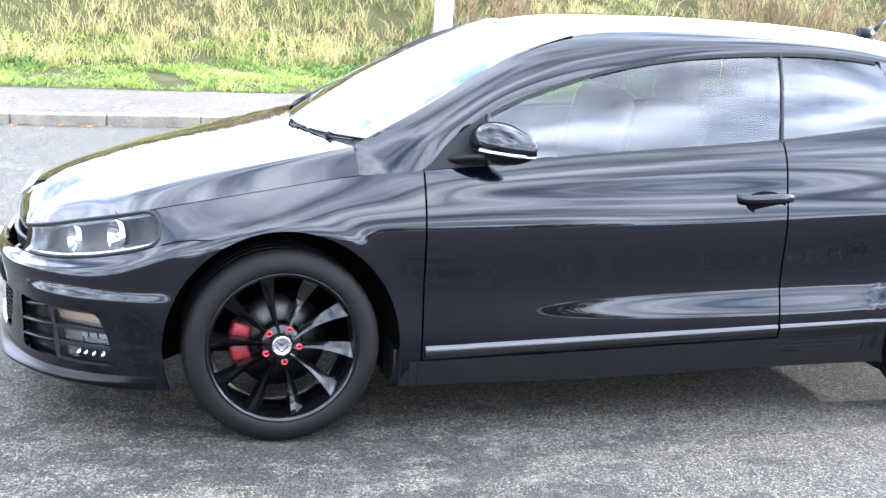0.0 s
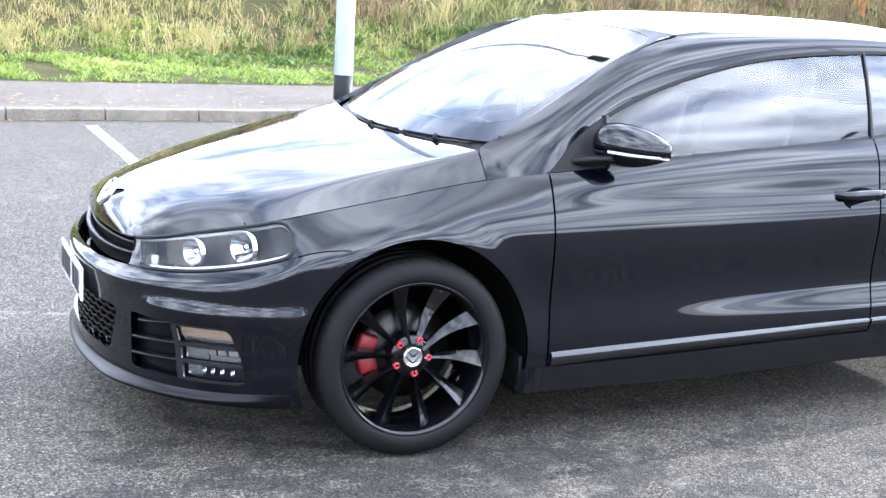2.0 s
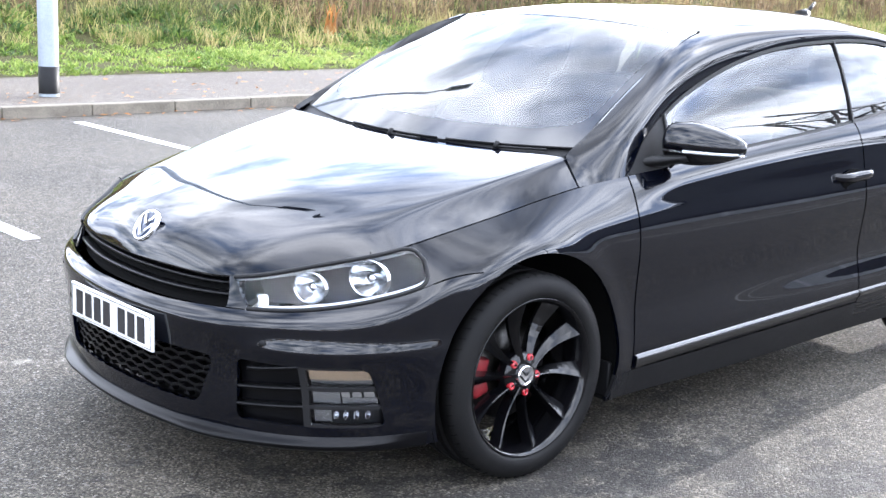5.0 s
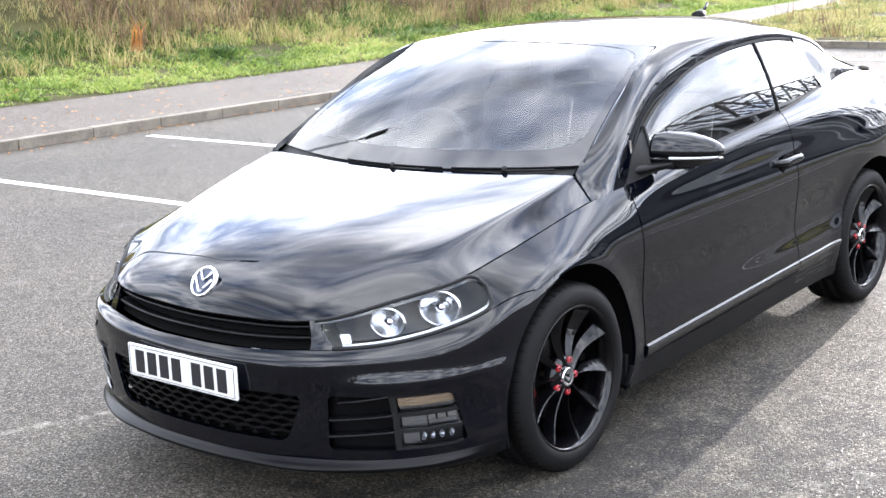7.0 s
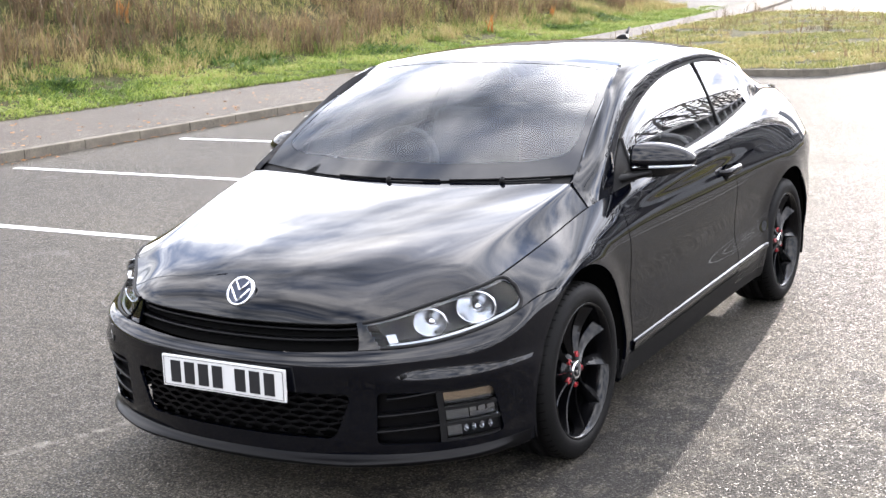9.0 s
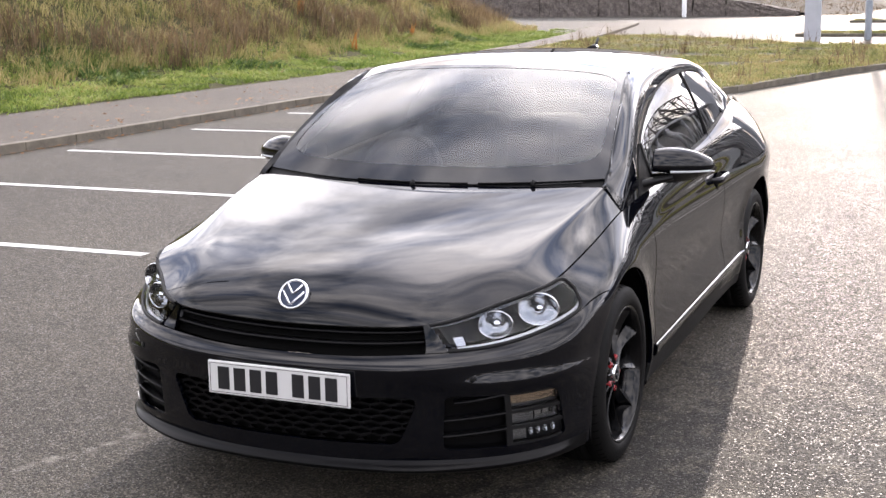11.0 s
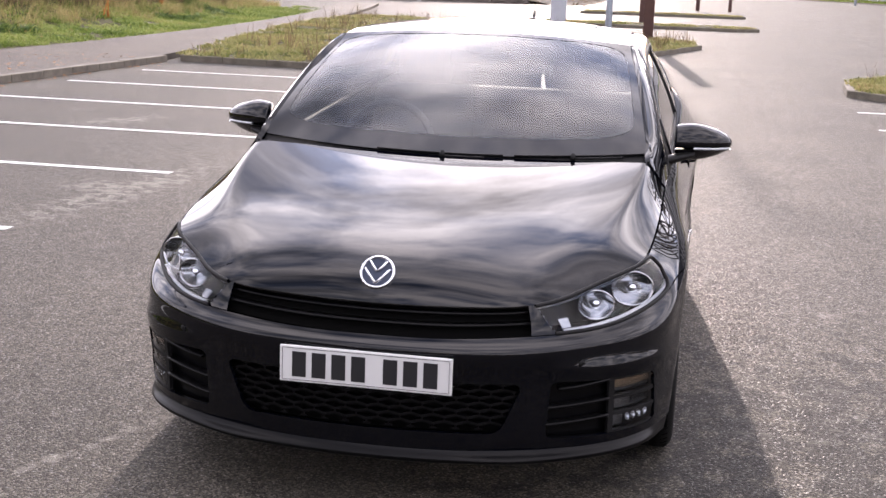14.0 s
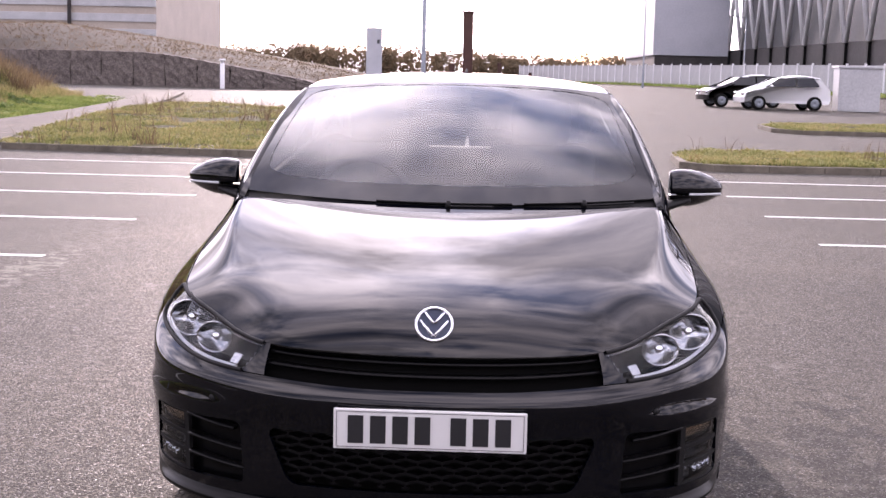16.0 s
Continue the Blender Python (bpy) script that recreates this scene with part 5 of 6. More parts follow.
for s in (1, -1):
    flip = (lambda b: b) if s == 1 else mirrored
    mir = empty("door_mirror", "gloss black door mirror with clear indicator strip")
    mir.parent = car
    part("upper_shell", flip(mirror_shell(-.018, .2)), PAINT, mir)
    part("lower_shell", flip(mirror_shell(-.2, -.024, -.002)), GLOSS_BLACK, mir)
    bm = bmesh.new()
    rows = []
    for t in steps(.34, .985, 16):
        x = .822 + .212 * t
        ry = .066 * (math.sin(math.pi * min(1, .16 + .84 * t)) ** .42) + .006
        yc = .660 + .105 * t
        a = -.30
        rows.append([Vector((x, yc - ry * 1.0 + dy, .997 - .004 * t + dz)) for dy, dz in ((.03, -.014), (-.0005, -.0145), (-.0005, -.0225), (.03, -.023))])
    grid_faces(bm, rows)
    bmesh.ops.recalc_face_normals(bm, faces=bm.faces[:])
    part("indicator_strip", flip(hem(bm, .002)), GUIDE, mir, "clear indicator strip")
    bm = bmesh.new()
    rows = []
    for t in steps(0, 1, 8):
        c = Vector((.785, .575, .930)).lerp(Vector((.90, .675, .955)), t)
        w, h = .055 + .0 * t, .020 - .006 * t
        rows.append([c + Vector((0, w * math.cos(a) * .9, h * math.sin(a))) for a in [2 * math.pi * k / 16 for k in range(17)]])
    grid_faces(bm, rows)
    bmesh.ops.remove_doubles(bm, verts=bm.verts[:], dist=.0002)
    bmesh.ops.holes_fill(bm, edges=[e for e in bm.edges if e.is_boundary])
    bmesh.ops.recalc_face_normals(bm, faces=bm.faces[:])
    part("mirror_foot", flip(bm), PLASTIC, mir)
    bm = bmesh.new()
    rows = []
    for t in steps(.16, .86, 8):
        ry = .066 * math.sin(math.pi * min(1, .16 + .84 * t)) ** .42
        rows.append([Vector((.822 + .212 * t, .660 + .105 * t + ry * .55 + .003, .997 + dz * (1 - .3 * t))) for dz in (-.042, -.02, .01, .040)])
    grid_faces(bm, rows)
    hem(bm, .004, lambda p: Vector((0, 1, 0)))
    part("mirror_glass", flip(bm), CHROME, mir)
    # quarter light post and triangle at the window's front corner
    bm = bmesh.new()
    a, b = belt(.675), win_edge(g_at(.69))
    rod(bm, a + Vector((.004, 0, 0)), b + Vector((.006, 0, 0)), .007, n=8)
    part("quarter_light_post", flip(bm), TRIM_BLACK, car)
    bm = bmesh.new()
    rows = []
    for q in steps(0, 1, 8):
        yb, yt = .47 + .205 * q, .475 + .213 * q
        a_, b_ = belt(yb), win_edge(g_at(yt))
        rows.append([a_.lerp(b_, w) + Vector((.003, 0, 0)) for w in steps(0, .98, 4)])
    grid_faces(bm, rows)
    part("mirror_triangle", flip(hem(bm, .004, lambda p: Vector((p.x, 0, 0)))), PLASTIC, car)
    # door handle over a flat near-black disc that paints the cup's shade
    hy = 1.682
    bm = bmesh.new()
    rows = []
    for t in steps(-1, 1, 20):
        y = hy + .112 * t
        base = body(u_at(y), solve(lambda q: body(u_at(hy), q).z, .5, VF, .818))
        out = .050 * (1 - abs(t) ** 6)
        h = .013 + .006 * (1 - t * t)
        rows.append([Vector((base.x - .004 + out * a, y, .820 + .004 * t + h * b)) for a, b in ((.55, -.8), (.8, -1), (.97, -.5), (1, .1), (.9, .75), (.72, 1), (.55, .8), (.55, -.8))])
    grid_faces(bm, rows)
    bmesh.ops.remove_doubles(bm, verts=bm.verts[:], dist=.0002)
    bmesh.ops.recalc_face_normals(bm, faces=bm.faces[:])
    part("door_handle", flip(bm), PAINT, car)
    # no hollow here: the recess's shade is this disc's cavity-black colour
    bm = bmesh.new()
    c = body(u_at(hy), solve(lambda q: body(u_at(hy), q).z, .5, VF, .80))
    lathe(bm, [(.001, .0005), (.0015, .8), (.003, 1.0), (-.004, 1.02)], 28, "x", Matrix.Translation((c.x + .001, hy, .800)) @ Matrix.Rotation(-.05, 4, 'Y') @ Matrix.Diagonal((1, .075, .042, 1)))
    part("cup_shade_disc", flip(bm), VOID, car)
    # rubbing strip along the foot of the door
    def zline(y):
        k = (y - .47) / 1.7
        return .316 + .068 * k, .266 + .094 * k
    for y0, y1 in ((.475, 1.757), (1.767, 2.185)):
        bm = bmesh.new()
        rows = []
        for y in steps(y0, y1, 30):
            top, low = zline(y)
            u = u_at(y)
            row = []
            for f, d in ((0, .0), (.15, .009), (.85, .010), (1, .001)):
                z = low + (top - low) * f
                p = body(u, solve(lambda q: body(u, q).z, V0, .6, z))
                row.append(p + Vector((d, 0, 0)))
            rows.append(row)
        grid_faces(bm, rows)
        part("rubbing_strip", flip(hem(bm, .006, lambda p: Vector((p.x, 0, 0)))), GLOSS_BLACK, car)
    bm = bmesh.new()                                  # mud flap edge behind the front arch
    box(bm, (.70, .372, .17), (.862, .388, .30), .004)
    part("arch_flap", flip(bm), PLASTIC, car)
for x in (-.62, .62):
    bm = bmesh.new()
    p = skin(x, .492)
    lathe(bm, [(0, .0115), (.002, .011), (.0022, .0003)], 16, "z", Matrix.Translation(inward(p, .0005)) @ Vector((x * .9, -.8, 0)).to_track_quat("Z", "Y").to_matrix().to_4x4())
    part("parking_sensor", bm, PLASTIC, car)
# wipers at the foot of the screen
for x0, x1, x2 in ((.47, .72, .26), (.0, .22, -.25)):
    wip = empty("wiper", "black windscreen wiper")
    wip.parent = car
    a = screen_at(x0 / .73, .012, .004)
    bm = bmesh.new()
    rod(bm, a + Vector((0, -.02, -.02)), a + Vector((0, -.010, .002)), .010, .008, 12)
    part("pivot", bm, PLASTIC, wip)
    for name, xe, r, q in (("arm", x0 + (x1 - x0) * .7, .0030, -.006), ("blade", x1, .0022, .012)):
        bm = bmesh.new()
        n = 12
        xs0 = x0 if name == "arm" else x2
        rows = []
        for i in range(n + 1):
            p = screen_at((xs0 + (xe - xs0) * i / n) / .73, q - .008, .003)
            rows.append([p + Vector((0, r * math.cos(c), r * math.sin(c) * 1.3)) for c in [2 * math.pi * j / 8 for j in range(9)]])
        grid_faces(bm, rows)
        bmesh.ops.remove_doubles(bm, verts=bm.verts[:], dist=1e-5)
        bmesh.ops.holes_fill(bm, edges=[e for e in bm.edges if e.is_boundary])
        bmesh.ops.recalc_face_normals(bm, faces=bm.faces[:])
        part(name, bm, PLASTIC, wip)
bm = bmesh.new()                                      # cowl under the screen's foot
grid_faces(bm, [[WS_BOTTOM(s) + Vector((0, -.035 * (1 - q) + .01 * q, -.03 * (1 - q))) for q in (0, .5, 1)] for s in steps(-.99, .99, 30)])
part("scuttle", hem(bm, .01, lambda p: Vector((0, -.2, 1))), PLASTIC, car)

# ---- cabin ----
bm = bmesh.new()
grid_faces(bm, [[Vector((x, y, z - .06 * abs(x) ** 3)) for y, z in ((.20, .93), (.36, .955), (.56, .950), (.70, .915), (.74, .80), (.74, .45))] for x in steps(-.70, .70, 16)])
part("dashboard", hem(bm, .02, lambda p: Vector((0, 0, 1))), DASH, car)
bm = bmesh.new()
box(bm, (-.74, .4, .24), (.74, 2.9, .30), .02)
part("cabin_floor", bm, CABIN, car)


def seat(x, y):
    bm = bmesh.new()
    box(bm, (x - .25, y - .45, .32), (x + .25, y + .08, .55), .06)
    part("seat_cushion", bm, CABIN, car)
    bm = bmesh.new()
    box(bm, (-.24, -.06, 0), (.24, .06, .62), .055, Matrix.Translation((x, y + .08, .50)) @ pose(0, 0, 0, -14))
    part("seat_back", bm, CABIN, car)
    bm = bmesh.new()
    box(bm, (-.13, -.045, .62), (.13, .045, .82), .04, Matrix.Translation((x, y + .08, .50)) @ pose(0, 0, 0, -12))
    part("head_rest", bm, CABIN, car)


for x in (-.36, .36):
    seat(x, 1.32)
    bm = bmesh.new()
    box(bm, (x - .12, 2.24, 1.05), (x + .12, 2.32, 1.20), .035)
    part("rear_head_rest", bm, CABIN, car)
bm = bmesh.new()
box(bm, (-.62, 2.10, .35), (.62, 2.38, 1.05), .06)
part("rear_bench", bm, CABIN, car)
bm = bmesh.new()
SW = Matrix.Translation((-.36, .80, .90)) @ pose(0, 0, 0, 68)
for k in range(28):
    a, b = 2 * math.pi * k / 28, 2 * math.pi * (k + 1) / 28
    rod(bm, SW @ Vector((.185 * math.cos(a), .185 * math.sin(a), 0)), SW @ Vector((.185 * math.cos(b), .185 * math.sin(b), 0)), .016, n=8, cap=False)
for a in (.1, math.pi - .1, -math.pi / 2):
    rod(bm, SW @ Vector((0, 0, -.03)), SW @ Vector((.18 * math.cos(a), .18 * math.sin(a), 0)), .02, .014, 8)
part("steering_wheel", bm, CABIN, car)
bm = bmesh.new()
box(bm, (-.12, .86, 1.245), (.12, .885, 1.305), .012)
part("rear_view_mirror", bm, PLASTIC, car)
# ---- planted islands ----
def island(name, outline, label, seed, grass_n, weeds_n, height=.16):
    """A kerbed bed: outline anticlockwise seen from above."""
    outline = [set_back(*p) for p in outline]
    bed = empty(name, label, "planted island", kind="structure")
    kerb_run(bed, outline, True)
    c = sum((Vector((*p, 0)) for p in outline), Vector()) / len(outline)
    bm = bmesh.new()
    rim = [bm.verts.new((c.x + (x - c.x) * .985, c.y + (y - c.y) * .985, .09 + far_rise(x, y))) for x, y in outline]
    mid = [bm.verts.new((c.x + (x - c.x) * .7, c.y + (y - c.y) * .7, height - .035 + far_rise(x, y))) for x, y in outline]
    n = len(outline)
    for i in range(n):
        bm.faces.new((rim[i], rim[(i + 1) % n], mid[(i + 1) % n], mid[i]))
    bm.faces.new(mid)
    part("soil", bm, SOIL, bed)

    def inside(x, y):
        hit = False
        for (xa, ya), (xb, yb) in zip(outline, outline[1:] + outline[:1]):
            if (ya > y) != (yb > y) and x < (xb - xa) * (y - ya) / (yb - ya) + xa:
                hit = not hit
        return hit
    xs_, ys_ = [p[0] for p in outline], [p[1] for p in outline]
    top = lambda x, y: .11 + far_rise(x, y)
    box_ = (min(xs_) + .2, max(xs_) - .2, min(ys_) + .2, max(ys_) - .2)
    g = scatter(int(grass_n * 2.6), *box_, seed, top, lambda x, y: inside(x, y) and clumpy(x, y, .8, -.30))
    tagged(blades("island_grass", g, .085, .009, ISLAND_GRASS, seed + 1, 1.2, 7), "short patchy yellow-green grass on the planted island", "grass", kind="stuff")
    if weeds_n:
        g = scatter(weeds_n, *box_, seed + 2, top, lambda x, y: inside(x, y) and clumpy(x, y, .9, .22))
        tagged(blades("island_weeds", g, .50, .007, WEED, seed + 3, .45, 6), "dead brown weeds on the planted island", "weeds", kind="stuff")
        g = scatter(weeds_n, *box_, seed + 4, top, lambda x, y: inside(x, y) and clumpy(x, y, .6, .0))
        tagged(blades("island_dry_grass", g, .16, .008, TALL_GRASS, seed + 5, .9, 8), "dry straw-coloured grass on the planted island", "grass", kind="stuff")


ISLAND_1 = [(-8.15, 17.75), (-3.2, 17.15), (-2.6, 17.3), (-2.2, 18.4), (-1.05, 24.0), (-.1, 27.3), (.9, 32.0), (.7, 33.6), (-.6, 35.5), (-5, 40), (-10.5, 46.5), (-12.4, 46.0), (-12.2, 40), (-10.4, 29), (-8.9, 21)]
island("planted_bed", ISLAND_1, "kerbed bed of rough grass and dead weeds", 31, 8500, 1300)
island("planted_bed", [(3.15, 17.1), (3.6, 16.45), (10.5, 16.6), (10.5, 20.6), (4.2, 20.4), (3.3, 19.3)], "kerbed bed of short green grass", 41, 2600, 60)
island("planted_bed", [(8.0, 33.6), (8.6, 32.4), (21, 31.4), (21, 37), (9.5, 38.2), (8.2, 36.6)], "kerbed bed of short green grass", 51, 2600, 60)
island("planted_bed", [(-5.5, 48.4), (2.2, 48.6), (3.1, 49.6), (2.2, 50.8), (-5.5, 50.8)], "narrow kerbed bed of short grass", 61, 500, 0)
island("planted_bed", [(-6, 72.6), (2.6, 72.8), (3.3, 73.8), (2.6, 75), (-6, 75)], "narrow kerbed bed of short grass", 71, 400, 0)

# ---- posts and lamps ----
def lamp_post(x, y, h, arms, mat=GALV, label="", base_black=False, r=.085, z=0.0):
    lp = empty("lamp_post", label, "lamp post", at=(x, y, z))
    bm = bmesh.new()
    lathe(bm, [(0, r), (.02, r), (.03, r), (1.3, r), (1.4, r * .72), (h, r * .45), (h, .001)], 20, "z")
    part("column", bm, mat, lp)
    if base_black:
        bm = bmesh.new()
        lathe(bm, [(.03, r * 1.03), (.30, r * 1.03), (.305, r * .9)], 20, "z")
        part("base_sleeve", bm, PLASTIC, lp, "black painted base")
    for s in arms:
        bm = bmesh.new()
        rod(bm, (0, 0, h - .05), (s * .8, 0, h + .12), .035, .03, 8)
        part("arm", bm, mat, lp)
        bm = bmesh.new()
        box(bm, (-.35, -.12, -.05), (.35, .12, .04), .03, Matrix.Translation((s * 1.1, 0, h + .14)) @ pose(0, 0, 0, 0, -6 * s))
        part("lantern", bm, GALV, lp)
    return lp


lamp_post(-9.1, 3.04, 8.0, (1,), GALV, "pale grey steel lamp post with a black base on the footway", True, .10, KERB_H)
lamp_post(17.5, 17.0, 11.0, (1, -1), GALV, "grey steel lamp post with two lanterns over the bays")
lamp_post(-2.25, 40.3, 7.6, (1,), GALV, "grey steel lamp post standing in a planted bed", False, .11)
lamp_post(13.6, 118, 8.0, (-1,), GALV, "tall grey steel lamp post before the fence", False, .11, .5)
lamp_post(24.5, 128, 7.0, (-1,), GALV, "tall grey steel lamp post before the fence", False, .11, .6)


def square_post(x, y, h, w, mat, label, cap=True, z=.1):
    p = empty("post", label, "post", at=(x, y, z))
    bm = bmesh.new()
    box(bm, (-w / 2, -w / 2, -.1), (w / 2, w / 2, h), .012)
    part("shaft", bm, mat, p, smooth=False)
    bm = bmesh.new()
    box(bm, (-w * .58, -w * .58, h), (w * .58, w * .58, h + .05), .012)
    part("cap", bm, mat, p, smooth=False)
    return p


square_post(-.62, 32.6, 3.0, .27, BROWN_STEEL, "thick brown painted post standing in a planted bed")
square_post(-1.6, 49.6, 1.7, .2, BROWN_STEEL, "brown painted post standing in a planted bed")
square_post(.4, 73.8, 2.0, .22, BROWN_STEEL, "brown painted post standing in a narrow bed")
square_post(2.2, 73.8, 1.5, .2, BROWN_STEEL, "brown painted post standing in a narrow bed")
totem = empty("sign_totem", "pale grey sign totem with a blank panel", "sign", at=(-3.75, 38.6, .1))
bm = bmesh.new()
box(bm, (-.25, -.06, -.1), (.25, .06, 2.75), .02)
part("totem_body", bm, CLADDING, totem, smooth=False)
bm = bmesh.new()
box(bm, (.10, -.066, 2.25), (.18, -.055, 2.38), .002)
part("totem_mark", bm, PLATE_BLACK, totem, smooth=False)
bol = empty("bollard_light", "white bollard light beside the gabion wall", "bollard", at=(-15.6, 72.5, .2))
bm = bmesh.new()
lathe(bm, [(-.1, .13), (1.55, .13), (1.56, .11)], 20, "z")
part("bollard_shaft", bm, WHITE_STEEL, bol)
bm = bmesh.new()
lathe(bm, [(1.56, .10), (1.72, .10), (1.72, .2), (1.80, .2), (1.84, .12), (1.84, .001)], 20, "z")
part("bollard_head", bm, WHITE_STEEL, bol)

# ---- gabion wall, mound and the building behind it ----
gab = empty("gabion_wall", "stone-filled gabion retaining wall", "wall", kind="structure")
a, b = Vector((-62, 82, 0)), Vector((-9.5, 73.5, 0))
n = 26
rnd = random.Random(5)


def y0_of(x):
    return a.y + (b.y - a.y) * (x - a.x) / (b.x - a.x)


def wall_h(x):
    return 2.05 * min(1, max(0, (-8.5 - x) / 12)) ** .8


for i in range(n):
    p, q = a.lerp(b, i / n), a.lerp(b, (i + 1) / n)
    ang = math.degrees(math.atan2(q.y - p.y, q.x - p.x))
    l = (q - p).length
    h = max(wall_h(q.x), .12)
    h0 = max(wall_h(p.x), .12)
    bm = bmesh.new()
    m = Matrix.Translation(p + Vector((0, 0, far_rise(p.x, p.y) - .02))) @ pose(0, rnd.uniform(-.03, .03), 0, 0, 0, ang)
    box(bm, (.03, 0, 0), (l - .03, 1.0, 1))
    for v in bm.verts:
        v.co = m @ Vector((v.co.x, v.co.y, v.co.z * (h0 + (h - h0) * v.co.x / l)))
    bmesh.ops.subdivide_edges(bm, edges=bm.edges[:], cuts=6, use_grid_fill=True)
    for v in bm.verts:
        v.co += Vector((rnd.uniform(-1, 1), rnd.uniform(-1, 1), rnd.uniform(-.5, .5))) * .045
    part("gabion_basket", bm, STONE, gab, smooth=False)


def mound_z(x, y):
    d = y - (a.y + (b.y - a.y) * (x - a.x) / (b.x - a.x)) - .9
    along_ = min(max((-6 - x) / 26, 0), 1)
    top = 4.2 * along_ ** .8
    s = min(max(d / 16, 0), 1)
    back = min(max((60 - d) / 20, 0), 1)
    base = wall_h(x) - .05
    return far_rise(x, y0_of(x)) + (base + (max(top, base) - base) * (1 - (1 - s) ** 1.8)) * back + .08 * noise.noise(Vector((x * .3, y * .3, 0)))


bm = bmesh.new()
rows = []
for i in range(56):
    x = -100 + 96 * i / 55
    y0 = a.y + (b.y - a.y) * (x - a.x) / (b.x - a.x) + .9
    rows.append([Vector((x, y0 + d, mound_z(x, y0 + d))) for d in (0, 1, 2, 3.5, 5, 7, 9, 12, 16, 22, 30, 42, 60)])
grid_faces(bm, rows)
tagged(part("grass_mound", bm, LAWN), "long grassed mound above the gabion wall", "mound", kind="structure")
g = []
r = np.random.default_rng(77)
for _ in range(9000):
    x = r.uniform(-60, -6)
    y = a.y + (b.y - a.y) * (x - a.x) / (b.x - a.x) + .9 + r.uniform(0, 22)
    g.append((x, y, mound_z(x, y) - .03))
tagged(blades("mound_grass", g, .22, .012, WEED, 78, .8, 3), "short brown winter grass on the mound", "grass", kind="stuff")

BEIGE = mottled("beige_cladding", (.36, .31, .26), (.46, .40, .34), .3, .6, .05, 4)
hall = empty("banded_hall", "pale beige hall with horizontal cladding bands", "building", at=(-80, 165, 0))
bm = bmesh.new()
box(bm, (-45, 0, 0), (37, 40, 18))
part("wall", bm, BEIGE, hall, smooth=False)
for k in range(9):
    bm = bmesh.new()
    box(bm, (-45, -.18, 1.5 + 1.9 * k), (37, .0, 2.5 + 1.9 * k), .03)
    part("cladding_band", bm, FENCE_GREY, hall, smooth=False)
bm = bmesh.new()
box(bm, (-46, -1, 18), (38, 41, 18.6), .05)
part("roof", bm, FENCE_GREY, hall, smooth=False)
bm = bmesh.new()
rod(bm, (26, -.5, 0), (26, -.5, 21), .25, n=8)
part("downpipe", bm, DARK_WALL, hall)

# ---- fence before the stadium ----
fence = empty("fence", "tall grey panel fence with white posts", "fence", kind="structure")
FENCE = [Vector((4, 205, .6)), Vector((13, 168, .6)), Vector((26.5, 108, .45)), Vector((33, 84, .3)), Vector((42, 40, 0))]
pbm = bmesh.new()
box(pbm, (0, -.03, .05), (1, .03, 2.45))
for k in range(8):
    box(pbm, (.06 + .125 * k, -.05, .05), (.09 + .125 * k, -.03, 2.45))
pme = bpy.data.meshes.new("fence_panel")
pbm.to_mesh(pme)
pme.materials.append(FENCE_GREY)
qbm = bmesh.new()
box(qbm, (-.08, -.09, 0), (.08, .07, 2.6), .01)
qme = bpy.data.meshes.new("fence_post")
qbm.to_mesh(qme)
qme.materials.append(WHITE_STEEL)
for p, q in zip(FENCE, FENCE[1:]):
    n = round((q - p).length / 2.75)
    ang = math.degrees(math.atan2(q.y - p.y, q.x - p.x))
    for i in range(n):
        c = p.lerp(q, i / n)
        o = new("fence_panel", pme)
        o.parent = fence
        o.matrix_basis = pose(*c, 0, 0, ang) @ Matrix.Diagonal(((q - p).length / n, 1, 1, 1))
        o = new("fence_post", qme)
        o.parent = fence
        o.matrix_basis = pose(*c, 0, 0, ang)
# grass strip along the fence
g = []
for _ in range(7000):
    s = r.uniform(0, 1) ** .7
    i = 1 if s < .55 else 2
    p = FENCE[i].lerp(FENCE[i + 1], s / .55 if i == 1 else (s - .55) / .45)
    d = r.uniform(.2, 5.5)
    g.append((p.x - d * .95, p.y - d * .25, far_rise(p.x, p.y) + .05))
bm = bmesh.new()
rows = [[Vector((p.x - d * .95, p.y - d * .25, far_rise(p.x, p.y) + z)) for d, z in ((.1, .12), (5.6, .10), (5.7, -.02))] for p in [FENCE[1].lerp(FENCE[2], s) for s in steps(0, 1, 10)] + [FENCE[2].lerp(FENCE[3], s) for s in steps(.1, 1, 5)]]
grid_faces(bm, rows, flip=True)
tagged(part("fence_verge", bm, LAWN), "strip of rough turf along the fence", "verge", kind="structure")
tagged(blades("fence_grass", g, .35, .02, SHORT_GRASS, 91, .8, 4), "rough green grass along the fence", "grass", kind="stuff")

kiosk = empty("utility_kiosk", "grey glass-fibre utility kiosk on the verge", "kiosk", at=(15.9, 54.5, far_rise(0, 54.5)))
bm = bmesh.new()
box(bm, (-.9, -.5, 0), (.9, .5, 1.85), .02)
part("kiosk_body", bm, FENCE_GREY, kiosk, smooth=False)
bm = bmesh.new()
box(bm, (-.96, -.56, 1.85), (.96, .56, 1.96), .03)
part("kiosk_roof", bm, FENCE_GREY, kiosk, smooth=False)
bm = bmesh.new()
box(bm, (-.8, -.52, .1), (-.02, -.5, 1.75), .005)
part("kiosk_door", bm, FENCE_GREY, kiosk, smooth=False)

